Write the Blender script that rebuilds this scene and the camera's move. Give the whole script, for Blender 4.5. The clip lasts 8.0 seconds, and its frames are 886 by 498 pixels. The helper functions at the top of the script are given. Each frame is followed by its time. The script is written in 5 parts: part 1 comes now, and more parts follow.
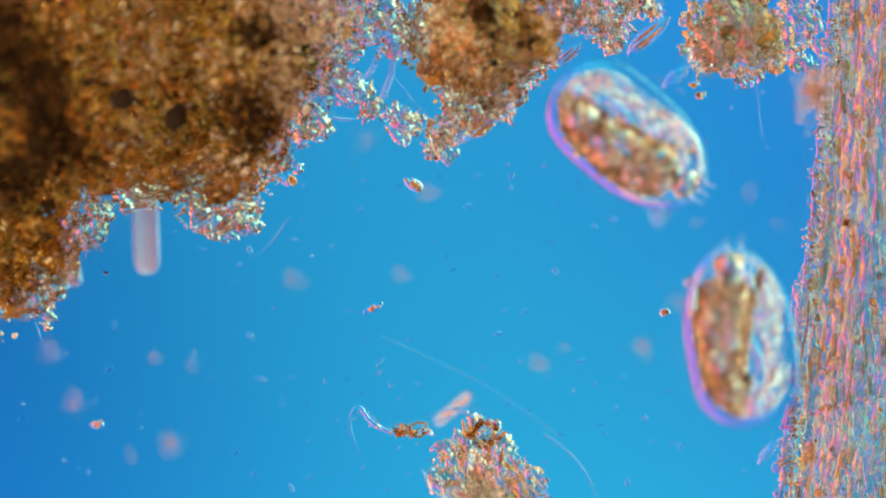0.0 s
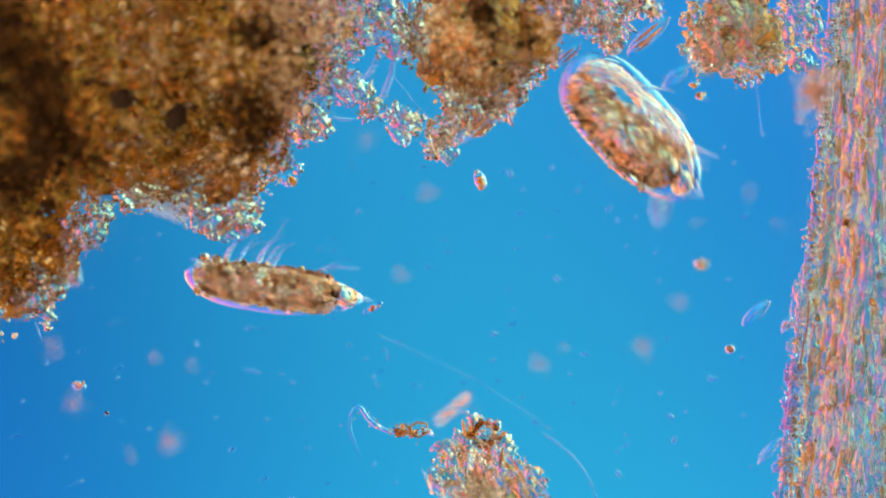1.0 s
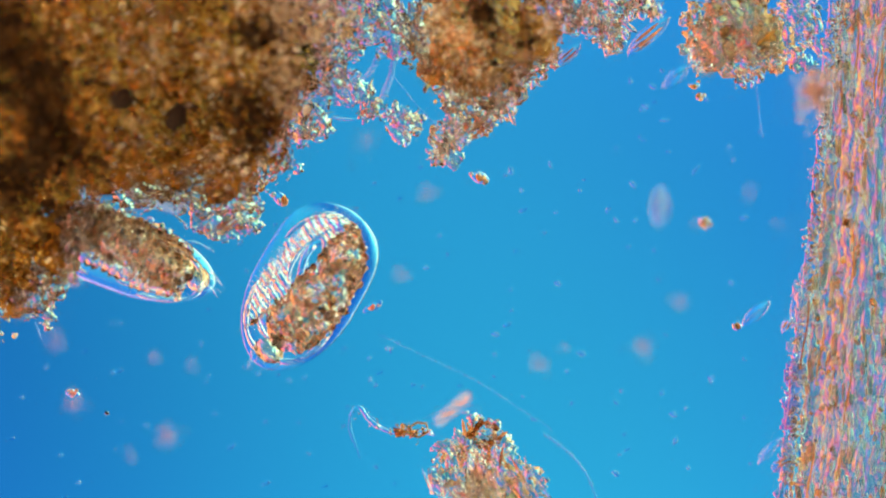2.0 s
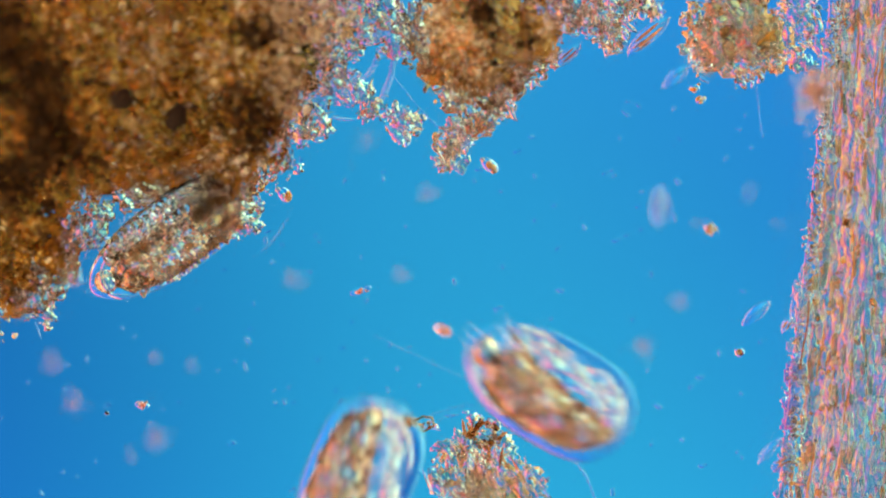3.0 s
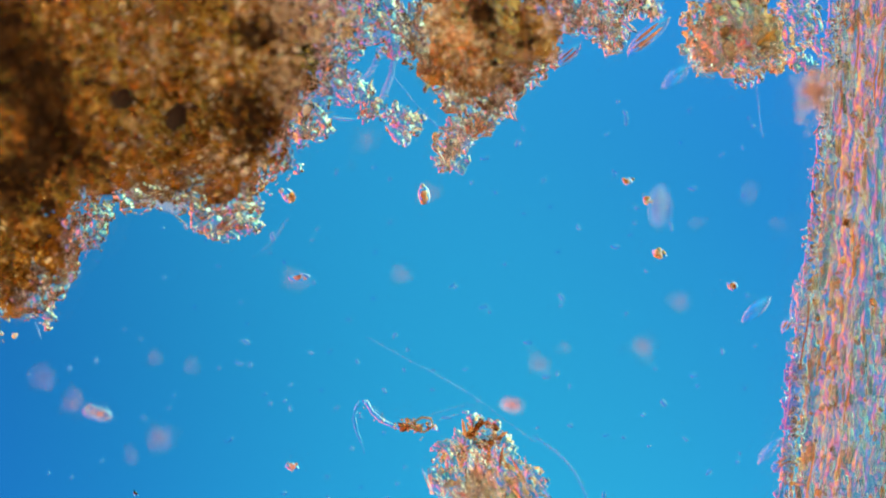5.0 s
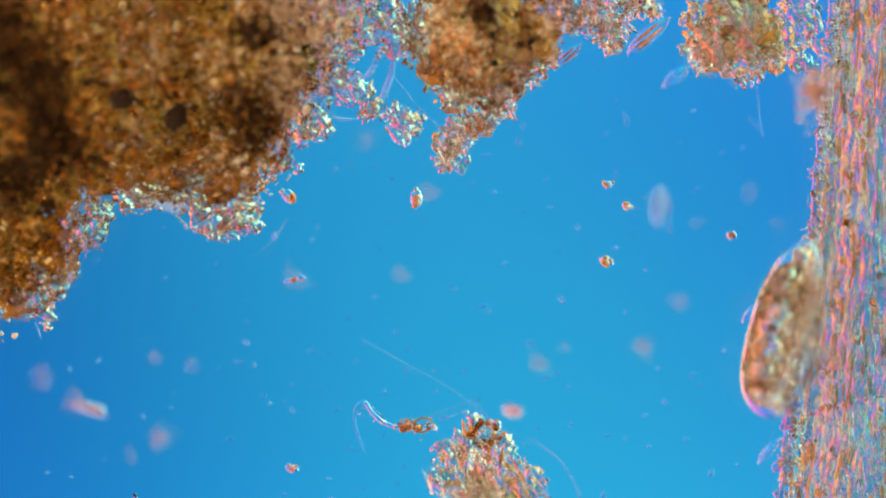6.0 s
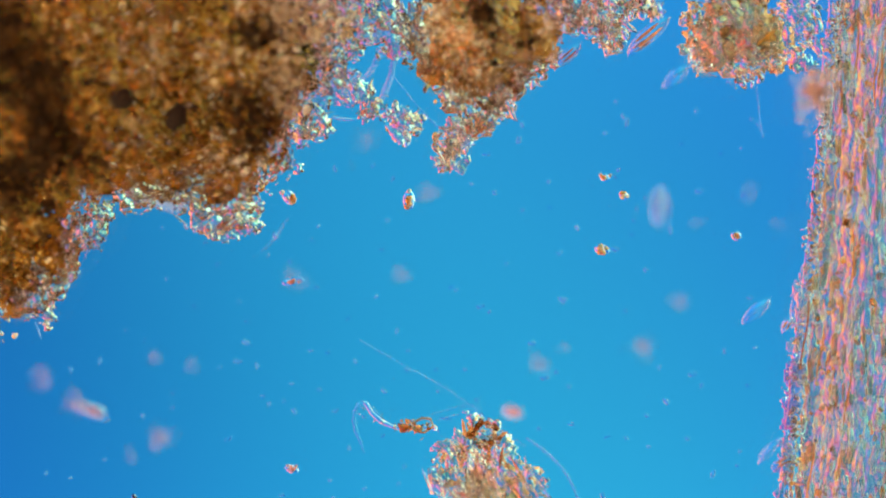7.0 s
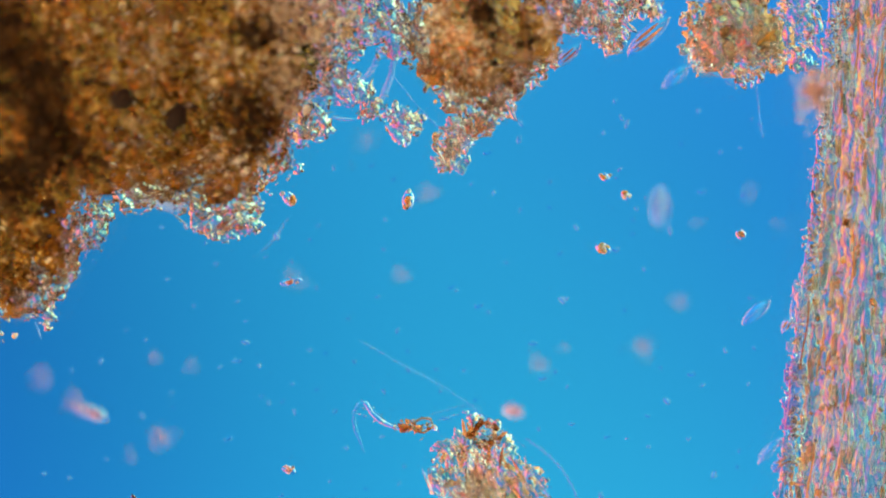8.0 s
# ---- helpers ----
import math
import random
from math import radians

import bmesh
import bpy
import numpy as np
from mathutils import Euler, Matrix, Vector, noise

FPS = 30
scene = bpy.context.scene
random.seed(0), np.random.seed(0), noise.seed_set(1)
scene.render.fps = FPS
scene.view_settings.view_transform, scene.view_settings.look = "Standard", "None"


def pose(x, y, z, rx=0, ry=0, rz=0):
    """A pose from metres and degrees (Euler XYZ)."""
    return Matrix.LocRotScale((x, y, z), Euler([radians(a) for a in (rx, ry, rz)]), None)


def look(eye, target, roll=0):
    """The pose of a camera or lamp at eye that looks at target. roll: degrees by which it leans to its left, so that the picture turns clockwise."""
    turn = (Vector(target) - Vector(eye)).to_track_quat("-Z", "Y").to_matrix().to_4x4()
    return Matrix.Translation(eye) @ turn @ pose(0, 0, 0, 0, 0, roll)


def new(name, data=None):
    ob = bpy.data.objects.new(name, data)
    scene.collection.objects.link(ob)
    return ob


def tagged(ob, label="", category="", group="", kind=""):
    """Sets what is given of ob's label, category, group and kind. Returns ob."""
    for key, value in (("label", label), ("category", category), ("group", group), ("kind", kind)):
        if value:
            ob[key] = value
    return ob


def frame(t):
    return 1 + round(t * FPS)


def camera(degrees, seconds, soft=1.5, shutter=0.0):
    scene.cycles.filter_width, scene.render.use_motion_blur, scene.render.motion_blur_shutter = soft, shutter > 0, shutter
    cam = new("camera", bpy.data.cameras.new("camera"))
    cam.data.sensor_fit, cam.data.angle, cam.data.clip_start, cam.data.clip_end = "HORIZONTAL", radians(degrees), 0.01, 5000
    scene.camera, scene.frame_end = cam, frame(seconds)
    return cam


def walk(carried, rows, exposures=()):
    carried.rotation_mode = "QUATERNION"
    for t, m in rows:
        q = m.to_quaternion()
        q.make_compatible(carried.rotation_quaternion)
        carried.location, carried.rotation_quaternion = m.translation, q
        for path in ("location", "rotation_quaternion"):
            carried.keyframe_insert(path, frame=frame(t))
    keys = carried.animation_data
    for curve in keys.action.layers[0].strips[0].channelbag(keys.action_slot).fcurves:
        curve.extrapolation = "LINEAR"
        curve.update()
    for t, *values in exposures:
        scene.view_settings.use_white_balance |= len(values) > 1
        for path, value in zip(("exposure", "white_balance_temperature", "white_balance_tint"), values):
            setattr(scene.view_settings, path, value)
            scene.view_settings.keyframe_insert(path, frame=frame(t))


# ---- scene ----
# A drop of pond water on a lit glass slide under a microscope, enlarged ten thousand times: 1 m here is 0.1 mm.
FOCUS = 0.90          # height of the plane of sharpness over the slide
RANGE = 56.13         # from the lens down to that plane
PIXEL = 0.0025          # one pixel of the camera's view at that plane


def from_pixel(x, y, z=FOCUS):
    """A place fitted to the camera's view: pixels (x to the right, y down, from the top left corner) and a height,
    scaled with height to stay on that pixel.
    """
    k = PIXEL * (RANGE + FOCUS - z) / RANGE
    return Vector(((x - 784) * k, (441 - y) * k, z))


cam = camera(4.0, 8.0, soft=2.0, shutter=0.3)
cam.data.dof.use_dof = True
cam.data.dof.focus_distance = RANGE
cam.data.dof.aperture_fstop = 0.16
walk(cam, [(0.0, pose(0, 0, RANGE + FOCUS)), (8.0, pose(0, 0, RANGE + FOCUS))])

# ---- light ----
# Polarised light comes up through the slide. What the specimen bends to one side turns violet, pink and orange,
# what it bends to the other turns cyan and cream: interference colours, put into the surrounding light by direction.
def condenser_world():
    world = bpy.data.worlds.new("condenser_light")
    scene.world = world
    world.use_nodes = True
    nt = world.node_tree
    way = nt.nodes.new("ShaderNodeTexCoord").outputs["Generated"]
    axis = nt.nodes.new("ShaderNodeVectorMath")
    axis.operation = "DOT_PRODUCT"
    nt.links.new(way, axis.inputs[0])
    axis.inputs[1].default_value = (-0.93, -0.36, 0.0)
    cloud = nt.nodes.new("ShaderNodeTexNoise")
    cloud.inputs["Scale"].default_value, cloud.inputs["Detail"].default_value = 45.0, 1.0
    nt.links.new(way, cloud.inputs["Vector"])
    near = nt.nodes.new("ShaderNodeMath")
    near.operation = "MULTIPLY_ADD"
    nt.links.new(cloud.outputs["Fac"], near.inputs[0])
    near.inputs[1].default_value, near.inputs[2].default_value = 0.013, 0.5 - 0.0065
    place = nt.nodes.new("ShaderNodeMath")
    place.operation = "MULTIPLY_ADD"
    nt.links.new(axis.outputs["Value"], place.inputs[0])
    place.inputs[1].default_value = 0.5
    nt.links.new(near.outputs[0], place.inputs[2])
    ramp = nt.nodes.new("ShaderNodeValToRGB")
    stops = [(0.00, (0.55, 0.46, 0.80)), (0.09, (1.18, 0.63, 0.70)), (0.21, (1.35, 1.0, 0.58)), (0.345, (1.35, 0.60, 0.18)), (0.388, (1.1, 0.25, 0.24)), (0.414, (0.74, 0.16, 0.50)), (0.437, (0.36, 0.12, 0.68)), (0.458, (0.014, 0.20, 0.62)),
             (0.480, (0.014, 0.162, 0.59)), (0.489, (0.019, 0.236, 0.615)), (0.497, (0.024, 0.318, 0.605)), (0.506, (0.019, 0.285, 0.58)), (0.5125, (0.010, 0.145, 0.485)), (0.522, (0.007, 0.09, 0.42)), (0.537, (0.009, 0.11, 0.49)), (0.551, (0.03, 0.38, 0.68)),
             (0.568, (0.14, 0.68, 0.84)), (0.60, (0.60, 1.17, 1.14)), (0.65, (1.13, 1.29, 1.12)), (0.73, (1.35, 1.2, 0.86)), (0.83, (1.28, 0.80, 0.48)), (0.91, (1.1, 0.58, 0.72)), (1.00, (0.44, 0.66, 0.76))]
    while len(ramp.color_ramp.elements) < len(stops):
        ramp.color_ramp.elements.new(0.5)
    for e, (p, c) in zip(ramp.color_ramp.elements, stops):
        e.position, e.color = p, (*c, 1)
    nt.links.new(place.outputs[0], ramp.inputs["Fac"])
    tall = nt.nodes.new("ShaderNodeSeparateXYZ")
    nt.links.new(way, tall.inputs[0])
    lean = nt.nodes.new("ShaderNodeMath")
    lean.operation = "MULTIPLY_ADD"
    nt.links.new(tall.outputs["X"], lean.inputs[0])
    lean.inputs[1].default_value = 0.18
    nt.links.new(tall.outputs["Y"], lean.inputs[2])

    def profile(value, lo, hi, stops):
        """Brightness of the surrounding light: stops between two directions, fitted to the camera's view."""
        span = nt.nodes.new("ShaderNodeMapRange")
        nt.links.new(value, span.inputs["Value"])
        span.inputs["From Min"].default_value, span.inputs["From Max"].default_value = lo, hi
        curve = nt.nodes.new("ShaderNodeValToRGB")
        curve.color_ramp.interpolation = "B_SPLINE"
        while len(curve.color_ramp.elements) < len(stops):
            curve.color_ramp.elements.new(0.5)
        for e, (p, v) in zip(curve.color_ramp.elements, stops):
            e.position, e.color = p, (0.5 * v, 0.5 * v, 0.5 * v, 1)
        nt.links.new(span.outputs["Result"], curve.inputs["Fac"])
        return curve.outputs["Color"]

    level = nt.nodes.new("ShaderNodeMath")
    level.operation = "MULTIPLY"
    nt.links.new(profile(lean.outputs[0], -0.03, 0.03, [(0.0, 1.6), (0.12, 1.84), (0.24, 1.62), (0.36, 1.05), (0.46, 0.80), (0.58, 0.77), (0.68, 1.12), (0.80, 1.52), (1.0, 1.45)]), level.inputs[0])
    # dimmer bands added to fit the left and right of the camera's view
    nt.links.new(profile(tall.outputs["X"], -0.08, 0.08, [(0.0, 2.0), (0.12, 2.0), (0.28, 1.22), (0.37, 2.0), (0.58, 2.0), (0.655, 1.52), (0.74, 2.0), (1.0, 2.0)]), level.inputs[1])
    lamp_power = nt.nodes.new("ShaderNodeMath")
    lamp_power.operation = "MULTIPLY"
    nt.links.new(level.outputs[0], lamp_power.inputs[0])
    lamp_power.inputs[1].default_value = 2.0
    nt.links.new(lamp_power.outputs[0], nt.nodes["Background"].inputs["Strength"])
    # slightly greener towards the near side
    part_way = nt.nodes.new("ShaderNodeMapRange")
    nt.links.new(lean.outputs[0], part_way.inputs["Value"])
    part_way.inputs["From Min"].default_value, part_way.inputs["From Max"].default_value = -0.024, 0.024
    shade = nt.nodes.new("ShaderNodeValToRGB")
    shade.color_ramp.elements[0].color, shade.color_ramp.elements[1].color = (1.0, 1.18, 0.95, 1), (1.0, 1.0, 1.0, 1)
    nt.links.new(part_way.outputs["Result"], shade.inputs["Fac"])
    times = nt.nodes.new("ShaderNodeMix")
    times.data_type, times.blend_type = "RGBA", "MULTIPLY"
    times.inputs[0].default_value = 1.0
    nt.links.new(ramp.outputs["Color"], times.inputs[6])
    nt.links.new(shade.outputs["Color"], times.inputs[7])
    nt.links.new(times.outputs[2], nt.nodes["Background"].inputs["Color"])


condenser_world()
# Added warm light from above, where no lamp stands; brightens the brown matter.
top_fill_data = bpy.data.lights.new("lamp", "SUN")
top_fill_data.energy, top_fill_data.angle, top_fill_data.color = 4.6, radians(20), (1.0, 0.80, 0.58)
top_fill = new("lamp", top_fill_data)
top_fill.matrix_world = look((-6, -1.8, 5.5), (0, 0, 0))
scene.view_settings.exposure = 0.0


# ---- materials ----
def graph(name):
    m = bpy.data.materials.new(name)
    m.use_nodes = True
    m.node_tree.nodes.clear()
    nt = m.node_tree

    def node(kind, **inputs):
        n = nt.nodes.new(kind)
        for key, value in inputs.items():
            key = key.replace("_", " ")
            if isinstance(value, bpy.types.NodeSocket):
                nt.links.new(value, n.inputs[key])
            else:
                n.inputs[key].default_value = value
        return n

    def ramp(fac, stops):
        n = nt.nodes.new("ShaderNodeValToRGB")
        while len(n.color_ramp.elements) < len(stops):
            n.color_ramp.elements.new(0.5)
        for e, (p, c) in zip(n.color_ramp.elements, stops):
            e.position, e.color = p, (*c, 1)
        nt.links.new(fac, n.inputs["Fac"])
        return n.outputs["Color"]

    def calc(op, a, b=0.0, clamp=False):
        n = nt.nodes.new("ShaderNodeMath")
        n.operation, n.use_clamp = op, clamp
        for i, v in enumerate((a, b)):
            if isinstance(v, bpy.types.NodeSocket):
                nt.links.new(v, n.inputs[i])
            else:
                n.inputs[i].default_value = v
        return n.outputs[0]

    def mix(fac, a, b):
        n = nt.nodes.new("ShaderNodeMixShader")
        for i, v in enumerate((fac, a, b)):
            if isinstance(v, bpy.types.NodeSocket):
                nt.links.new(v, n.inputs[i])
            else:
                n.inputs[i].default_value = v
        return n.outputs[0]

    def blend(fac, a, b, kind="MIX"):
        n = nt.nodes.new("ShaderNodeMix")
        n.data_type, n.blend_type = "RGBA", kind
        for i, v in ((0, fac), (6, a), (7, b)):
            if isinstance(v, bpy.types.NodeSocket):
                nt.links.new(v, n.inputs[i])
            else:
                n.inputs[i].default_value = v if i == 0 else (*v, 1)
        return n.outputs[2]

    def done(shader):
        out = nt.nodes.new("ShaderNodeOutputMaterial")
        nt.links.new(shader, out.inputs["Surface"])
        return m

    def coords():
        return nt.nodes.new("ShaderNodeTexCoord").outputs["Object"]

    def noisy(scale, detail=3.0, rough=0.55):
        n = node("ShaderNodeTexNoise", Vector=coords(), Scale=scale, Detail=detail, Roughness=rough)
        return n.outputs["Fac"]

    return node, ramp, calc, mix, blend, done, noisy, coords


def grain_material(name, stops, solid=0.3, ior=1.13, rough=0.0, island=True, mottle=None, clear=0.5):
    """Irregular particles: colour by particle; most light is bent through them, some is scattered."""
    node, ramp, calc, mix, blend, done, noisy, coords = graph(name)
    r = node("ShaderNodeNewGeometry").outputs["Random Per Island"] if island else node("ShaderNodeObjectInfo").outputs["Random"]
    colour = ramp(r, stops)
    if mottle:
        colour = blend(ramp(noisy(mottle[0], 3.0), [(0.40, (0, 0, 0)), (0.60, (1, 1, 1))]), colour, mottle[1], "MULTIPLY")
    bump = node("ShaderNodeBump", Height=noisy(60.0, 2.0), Strength=0.35, Distance=0.01)
    body = node("ShaderNodeBsdfPrincipled", Base_Color=colour, Roughness=0.8, Specular_IOR_Level=0.08, Normal=bump.outputs[0])
    tint = node("ShaderNodeGamma", Color=colour, Gamma=clear)
    bent = node("ShaderNodeBsdfGlass", Color=tint.outputs[0], IOR=ior, Roughness=rough, Normal=bump.outputs[0])
    hashed = calc("FRACT", calc("MULTIPLY", r, 37.7))
    share = calc("MULTIPLY", calc("ADD", hashed, 0.5), solid, True)
    return done(mix(share, bent.outputs[0], body.outputs[0]))


def membrane_material(name, tint, haze, haze_colour, ior=1.08, rough=0.0):
    """A clear living skin or shell that bends light, slightly hazy."""
    node, ramp, calc, mix, blend, done, noisy, coords = graph(name)
    bump = node("ShaderNodeBump", Height=noisy(16.0, 3.0), Strength=0.12, Distance=0.02)
    bent = node("ShaderNodeBsdfGlass", Color=(*tint, 1), IOR=ior, Roughness=rough, Normal=bump.outputs[0])
    dull = node("ShaderNodeBsdfPrincipled", Base_Color=(*haze_colour, 1), Roughness=0.4)
    return done(mix(calc("MULTIPLY", ramp(noisy(9.0), [(0.3, (0.4, 0.4, 0.4)), (0.7, (1, 1, 1))]), haze * 1.3), bent.outputs[0], dull.outputs[0]))


def relief_material(name, stops, solid, clear, ior=1.10, scale=34.0, depth=0.02, patch=None, smooth=0.0):
    """A packed, crumbly mass that lets light through: crumbs as relief, brown on several scales."""
    node, ramp, calc, mix, blend, done, noisy, coords = graph(name)
    colour = ramp(noisy(scale * 0.45, 6.0, 0.7), stops)
    if patch:
        colour = blend(1.0, colour, ramp(noisy(2.6, 4.0, 0.6), patch), "MULTIPLY")
    lumps = node("ShaderNodeTexVoronoi", Vector=coords(), Scale=scale, Randomness=1.0)
    fine = calc("SUBTRACT", noisy(scale * 1.1, 2.0, 0.5), calc("MULTIPLY", lumps.outputs["Distance"], 0.7))
    bump = node("ShaderNodeBump", Height=fine, Strength=1.0, Distance=depth)
    body = node("ShaderNodeBsdfPrincipled", Base_Color=colour, Roughness=0.8, Specular_IOR_Level=0.08, Normal=bump.outputs[0])
    tint = node("ShaderNodeGamma", Color=colour, Gamma=clear)
    bent = node("ShaderNodeBsdfGlass", Color=tint.outputs[0], IOR=ior, Roughness=smooth, Normal=bump.outputs[0])
    return done(mix(solid, bent.outputs[0], body.outputs[0]))


def slide_material():
    """Clear polished glass."""
    node, ramp, calc, mix, blend, done, noisy, coords = graph("clear_glass")
    shine = node("ShaderNodeBsdfGlossy", Color=(1, 1, 1, 1), Roughness=0.05)
    return done(mix(0.01, node("ShaderNodeBsdfTransparent", Color=(0.985, 0.99, 0.99, 1)).outputs[0], shine.outputs[0]))


BROWN = [(0.0, (0.22, 0.085, 0.008)), (0.25, (0.42, 0.18, 0.020)), (0.5, (0.56, 0.27, 0.035)), (0.75, (0.68, 0.41, 0.10)), (0.95, (0.74, 0.58, 0.34)), (1.0, (0.82, 0.80, 0.66))]
PALE = [(0.0, (0.26, 0.09, 0.04)), (0.15, (0.52, 0.26, 0.12)), (0.4, (0.68, 0.54, 0.42)), (0.7, (0.70, 0.70, 0.68)), (1.0, (0.86, 0.86, 0.84))]
FIBRE = [(0.0, (0.40, 0.22, 0.06)), (0.12, (0.56, 0.43, 0.18)), (0.35, (0.64, 0.71, 0.52)), (0.6, (0.47, 0.86, 0.80)), (1.0, (0.72, 0.97, 0.88))]
M_SLIDE = slide_material()
M_CORE = relief_material("packed_mulm", [(0.27, (0.085, 0.025, 0.002)), (0.42, (0.35, 0.120, 0.009)), (0.56, (0.56, 0.22, 0.022)), (0.70, (0.82, 0.50, 0.20))], 0.36, 0.36, 1.25, 30.0, 0.03,
                         patch=[(0.36, (0.26, 0.20, 0.15)), (0.50, (0.84, 0.78, 0.71)), (0.60, (1, 1, 1))])
M_AMBER = relief_material("amber_mulm", [(0.29, (0.10, 0.034, 0.004)), (0.43, (0.42, 0.17, 0.025)), (0.56, (0.68, 0.35, 0.09)), (0.68, (0.90, 0.70, 0.46))], 0.26, 0.40, 1.18, 34.0, 0.028,
                          patch=[(0.36, (0.66, 0.58, 0.52)), (0.48, (0.90, 0.86, 0.80)), (0.6, (1, 1, 1))])
M_FILM = relief_material("loose_mulm", [(0.25, (0.30, 0.12, 0.04)), (0.40, (0.60, 0.36, 0.18)), (0.52, (0.80, 0.68, 0.54)), (0.70, (0.94, 0.94, 0.90))], 0.03, 0.28, 1.13, 24.0, 0.021, smooth=0.08)
M_MOUTH = relief_material("mouth_film", [(0.25, (0.44, 0.22, 0.10)), (0.40, (0.74, 0.52, 0.36)), (0.52, (0.88, 0.80, 0.72)), (0.70, (0.96, 0.96, 0.94))], 0.02, 0.20, 1.16, 20.0, 0.021)
M_ENDO = relief_material("endoplasm", [(0.28, (0.15, 0.050, 0.014)), (0.40, (0.50, 0.22, 0.075)), (0.49, (0.88, 0.54, 0.30)), (0.58, (1.0, 0.92, 0.82))], 0.04, 0.29, 1.15, 22.0, 0.026, patch=[(0.36, (0.62, 0.52, 0.46)), (0.46, (0.95, 0.92, 0.90)), (0.55, (1, 1, 1))])
M_PITH = relief_material("plant_pith", [(0.28, (0.40, 0.27, 0.12)), (0.45, (0.60, 0.56, 0.40)), (0.6, (0.55, 0.74, 0.70)), (0.75, (0.65, 0.90, 0.90))], 0.06, 0.36, 1.14, 20.0, 0.014, smooth=0.26)
M_RUSTCORE = relief_material("rusty_mulm", [(0.30, (0.30, 0.09, 0.012)), (0.42, (0.62, 0.28, 0.07)), (0.54, (0.84, 0.56, 0.28)), (0.68, (0.94, 0.90, 0.80))], 0.08, 0.28, 1.15, 20.0, 0.030)
M_BROWN = grain_material("brown_mulm_grains", BROWN, solid=0.28, clear=0.12, ior=1.12, mottle=(8.0, (0.44, 0.37, 0.30)))
M_PALE = grain_material("pale_mulm_grains", PALE, solid=0.03, clear=0.16, ior=1.085, rough=0.10)
M_CRUMB = grain_material("mulm_crumb", PALE, solid=0.04, clear=0.15, ior=1.08, rough=0.08, island=False)
M_FLAKE = grain_material("mulm_flake", [(0, (0.66, 0.36, 0.16)), (0.3, (0.84, 0.68, 0.52)), (1, (0.95, 0.93, 0.90))], solid=0.03, clear=0.3, ior=1.12, island=False)
M_FIBRE = grain_material("plant_fibre", FIBRE, ior=1.075, rough=0.27, solid=0.04, clear=0.20, island=False)
M_FIBRE_REST = grain_material("plant_fibre_rest", FIBRE, ior=1.075, rough=0.27, solid=0.04, clear=0.20)
# Near-black to paint the shade inside thick mulm; a drifting dark speck shares it.
M_DUSK = grain_material("shade_and_speck_grains", [(0, (0.010, 0.004, 0.001)), (0.6, (0.030, 0.012, 0.002)), (1, (0.085, 0.032, 0.005))], solid=0.7, clear=0.4)
M_OLIVE = grain_material("olive_grains", [(0, (0.16, 0.15, 0.01)), (1, (0.38, 0.34, 0.05))], solid=0.4, clear=0.35)
M_RUST = grain_material("rusty_grains", [(0, (0.26, 0.08, 0.012)), (0.5, (0.58, 0.24, 0.05)), (1, (0.78, 0.48, 0.20))], solid=0.08, clear=0.30, ior=1.10)
M_RUSTY = grain_material("chromatophore", [(0, (0.58, 0.22, 0.07)), (1, (0.74, 0.40, 0.18))], solid=0.25, clear=0.5, island=False)
M_DARK = grain_material("dark_spore_wall", [(0, (0.010, 0.004, 0.001)), (1, (0.018, 0.007, 0.002))], solid=2.0, clear=1.0, island=False)
M_CLEAR = membrane_material("clear_silica", (0.99, 0.99, 0.99), 0.002, (0.8, 0.72, 0.66), 1.055)
M_SKIN = membrane_material("clear_pellicle", (0.985, 0.985, 0.985), 0.001, (0.80, 0.74, 0.68), 1.040)
M_WALL = membrane_material("clear_ridge", (0.99, 0.97, 0.95), 0.03, (0.85, 0.75, 0.68), 1.15)
M_HAIR = membrane_material("clear_hair", (0.99, 0.99, 0.99), 0.001, (0.75, 0.72, 0.70), 1.07)
M_VACUOLE = grain_material("food_vacuole", [(0, (0.24, 0.11, 0.04)), (0.6, (0.46, 0.30, 0.15)), (1, (0.62, 0.46, 0.32))], solid=0.10, clear=0.12, island=False)
M_PINK = grain_material("blurred_floc", [(0, (0.86, 0.34, 0.20)), (0.5, (0.90, 0.48, 0.34)), (1, (0.92, 0.66, 0.56))], solid=0.14, clear=0.36, ior=1.05)
M_STEMFLOC = grain_material("rusty_pink_floc", [(0, (0.70, 0.36, 0.24)), (0.5, (0.82, 0.52, 0.42)), (1, (0.90, 0.70, 0.64))], solid=0.07, clear=0.26, ior=1.08)
M_CREAM = grain_material("cream_mulm_grains", [(0, (0.42, 0.22, 0.06)), (0.4, (0.66, 0.48, 0.24)), (1, (0.84, 0.76, 0.56))], solid=0.22, clear=0.16, ior=1.12)
M_BROWNISH = grain_material("dark_food", [(0, (0.06, 0.022, 0.005)), (1, (0.20, 0.08, 0.022))], solid=0.25, clear=0.36)
M_GLASSY = membrane_material("cilium_wall", (0.99, 0.98, 0.98), 0.01, (0.85, 0.75, 0.68), 1.10)
M_SPOT = grain_material("plasm_spots", [(0, (0.18, 0.07, 0.022)), (0.2, (0.46, 0.22, 0.08)), (0.45, (0.88, 0.50, 0.26)), (0.7, (0.95, 0.78, 0.62)), (1, (1.0, 0.96, 0.90))], solid=0.05, clear=0.22, ior=1.12)
M_BACT = membrane_material("bacterium_wall", (0.85, 0.91, 0.97), 0.0, (0.75, 0.72, 0.70), 1.03)
M_FINE = membrane_material("fine_filament", (0.97, 0.98, 0.99), 0.001, (0.75, 0.72, 0.70), 1.035)
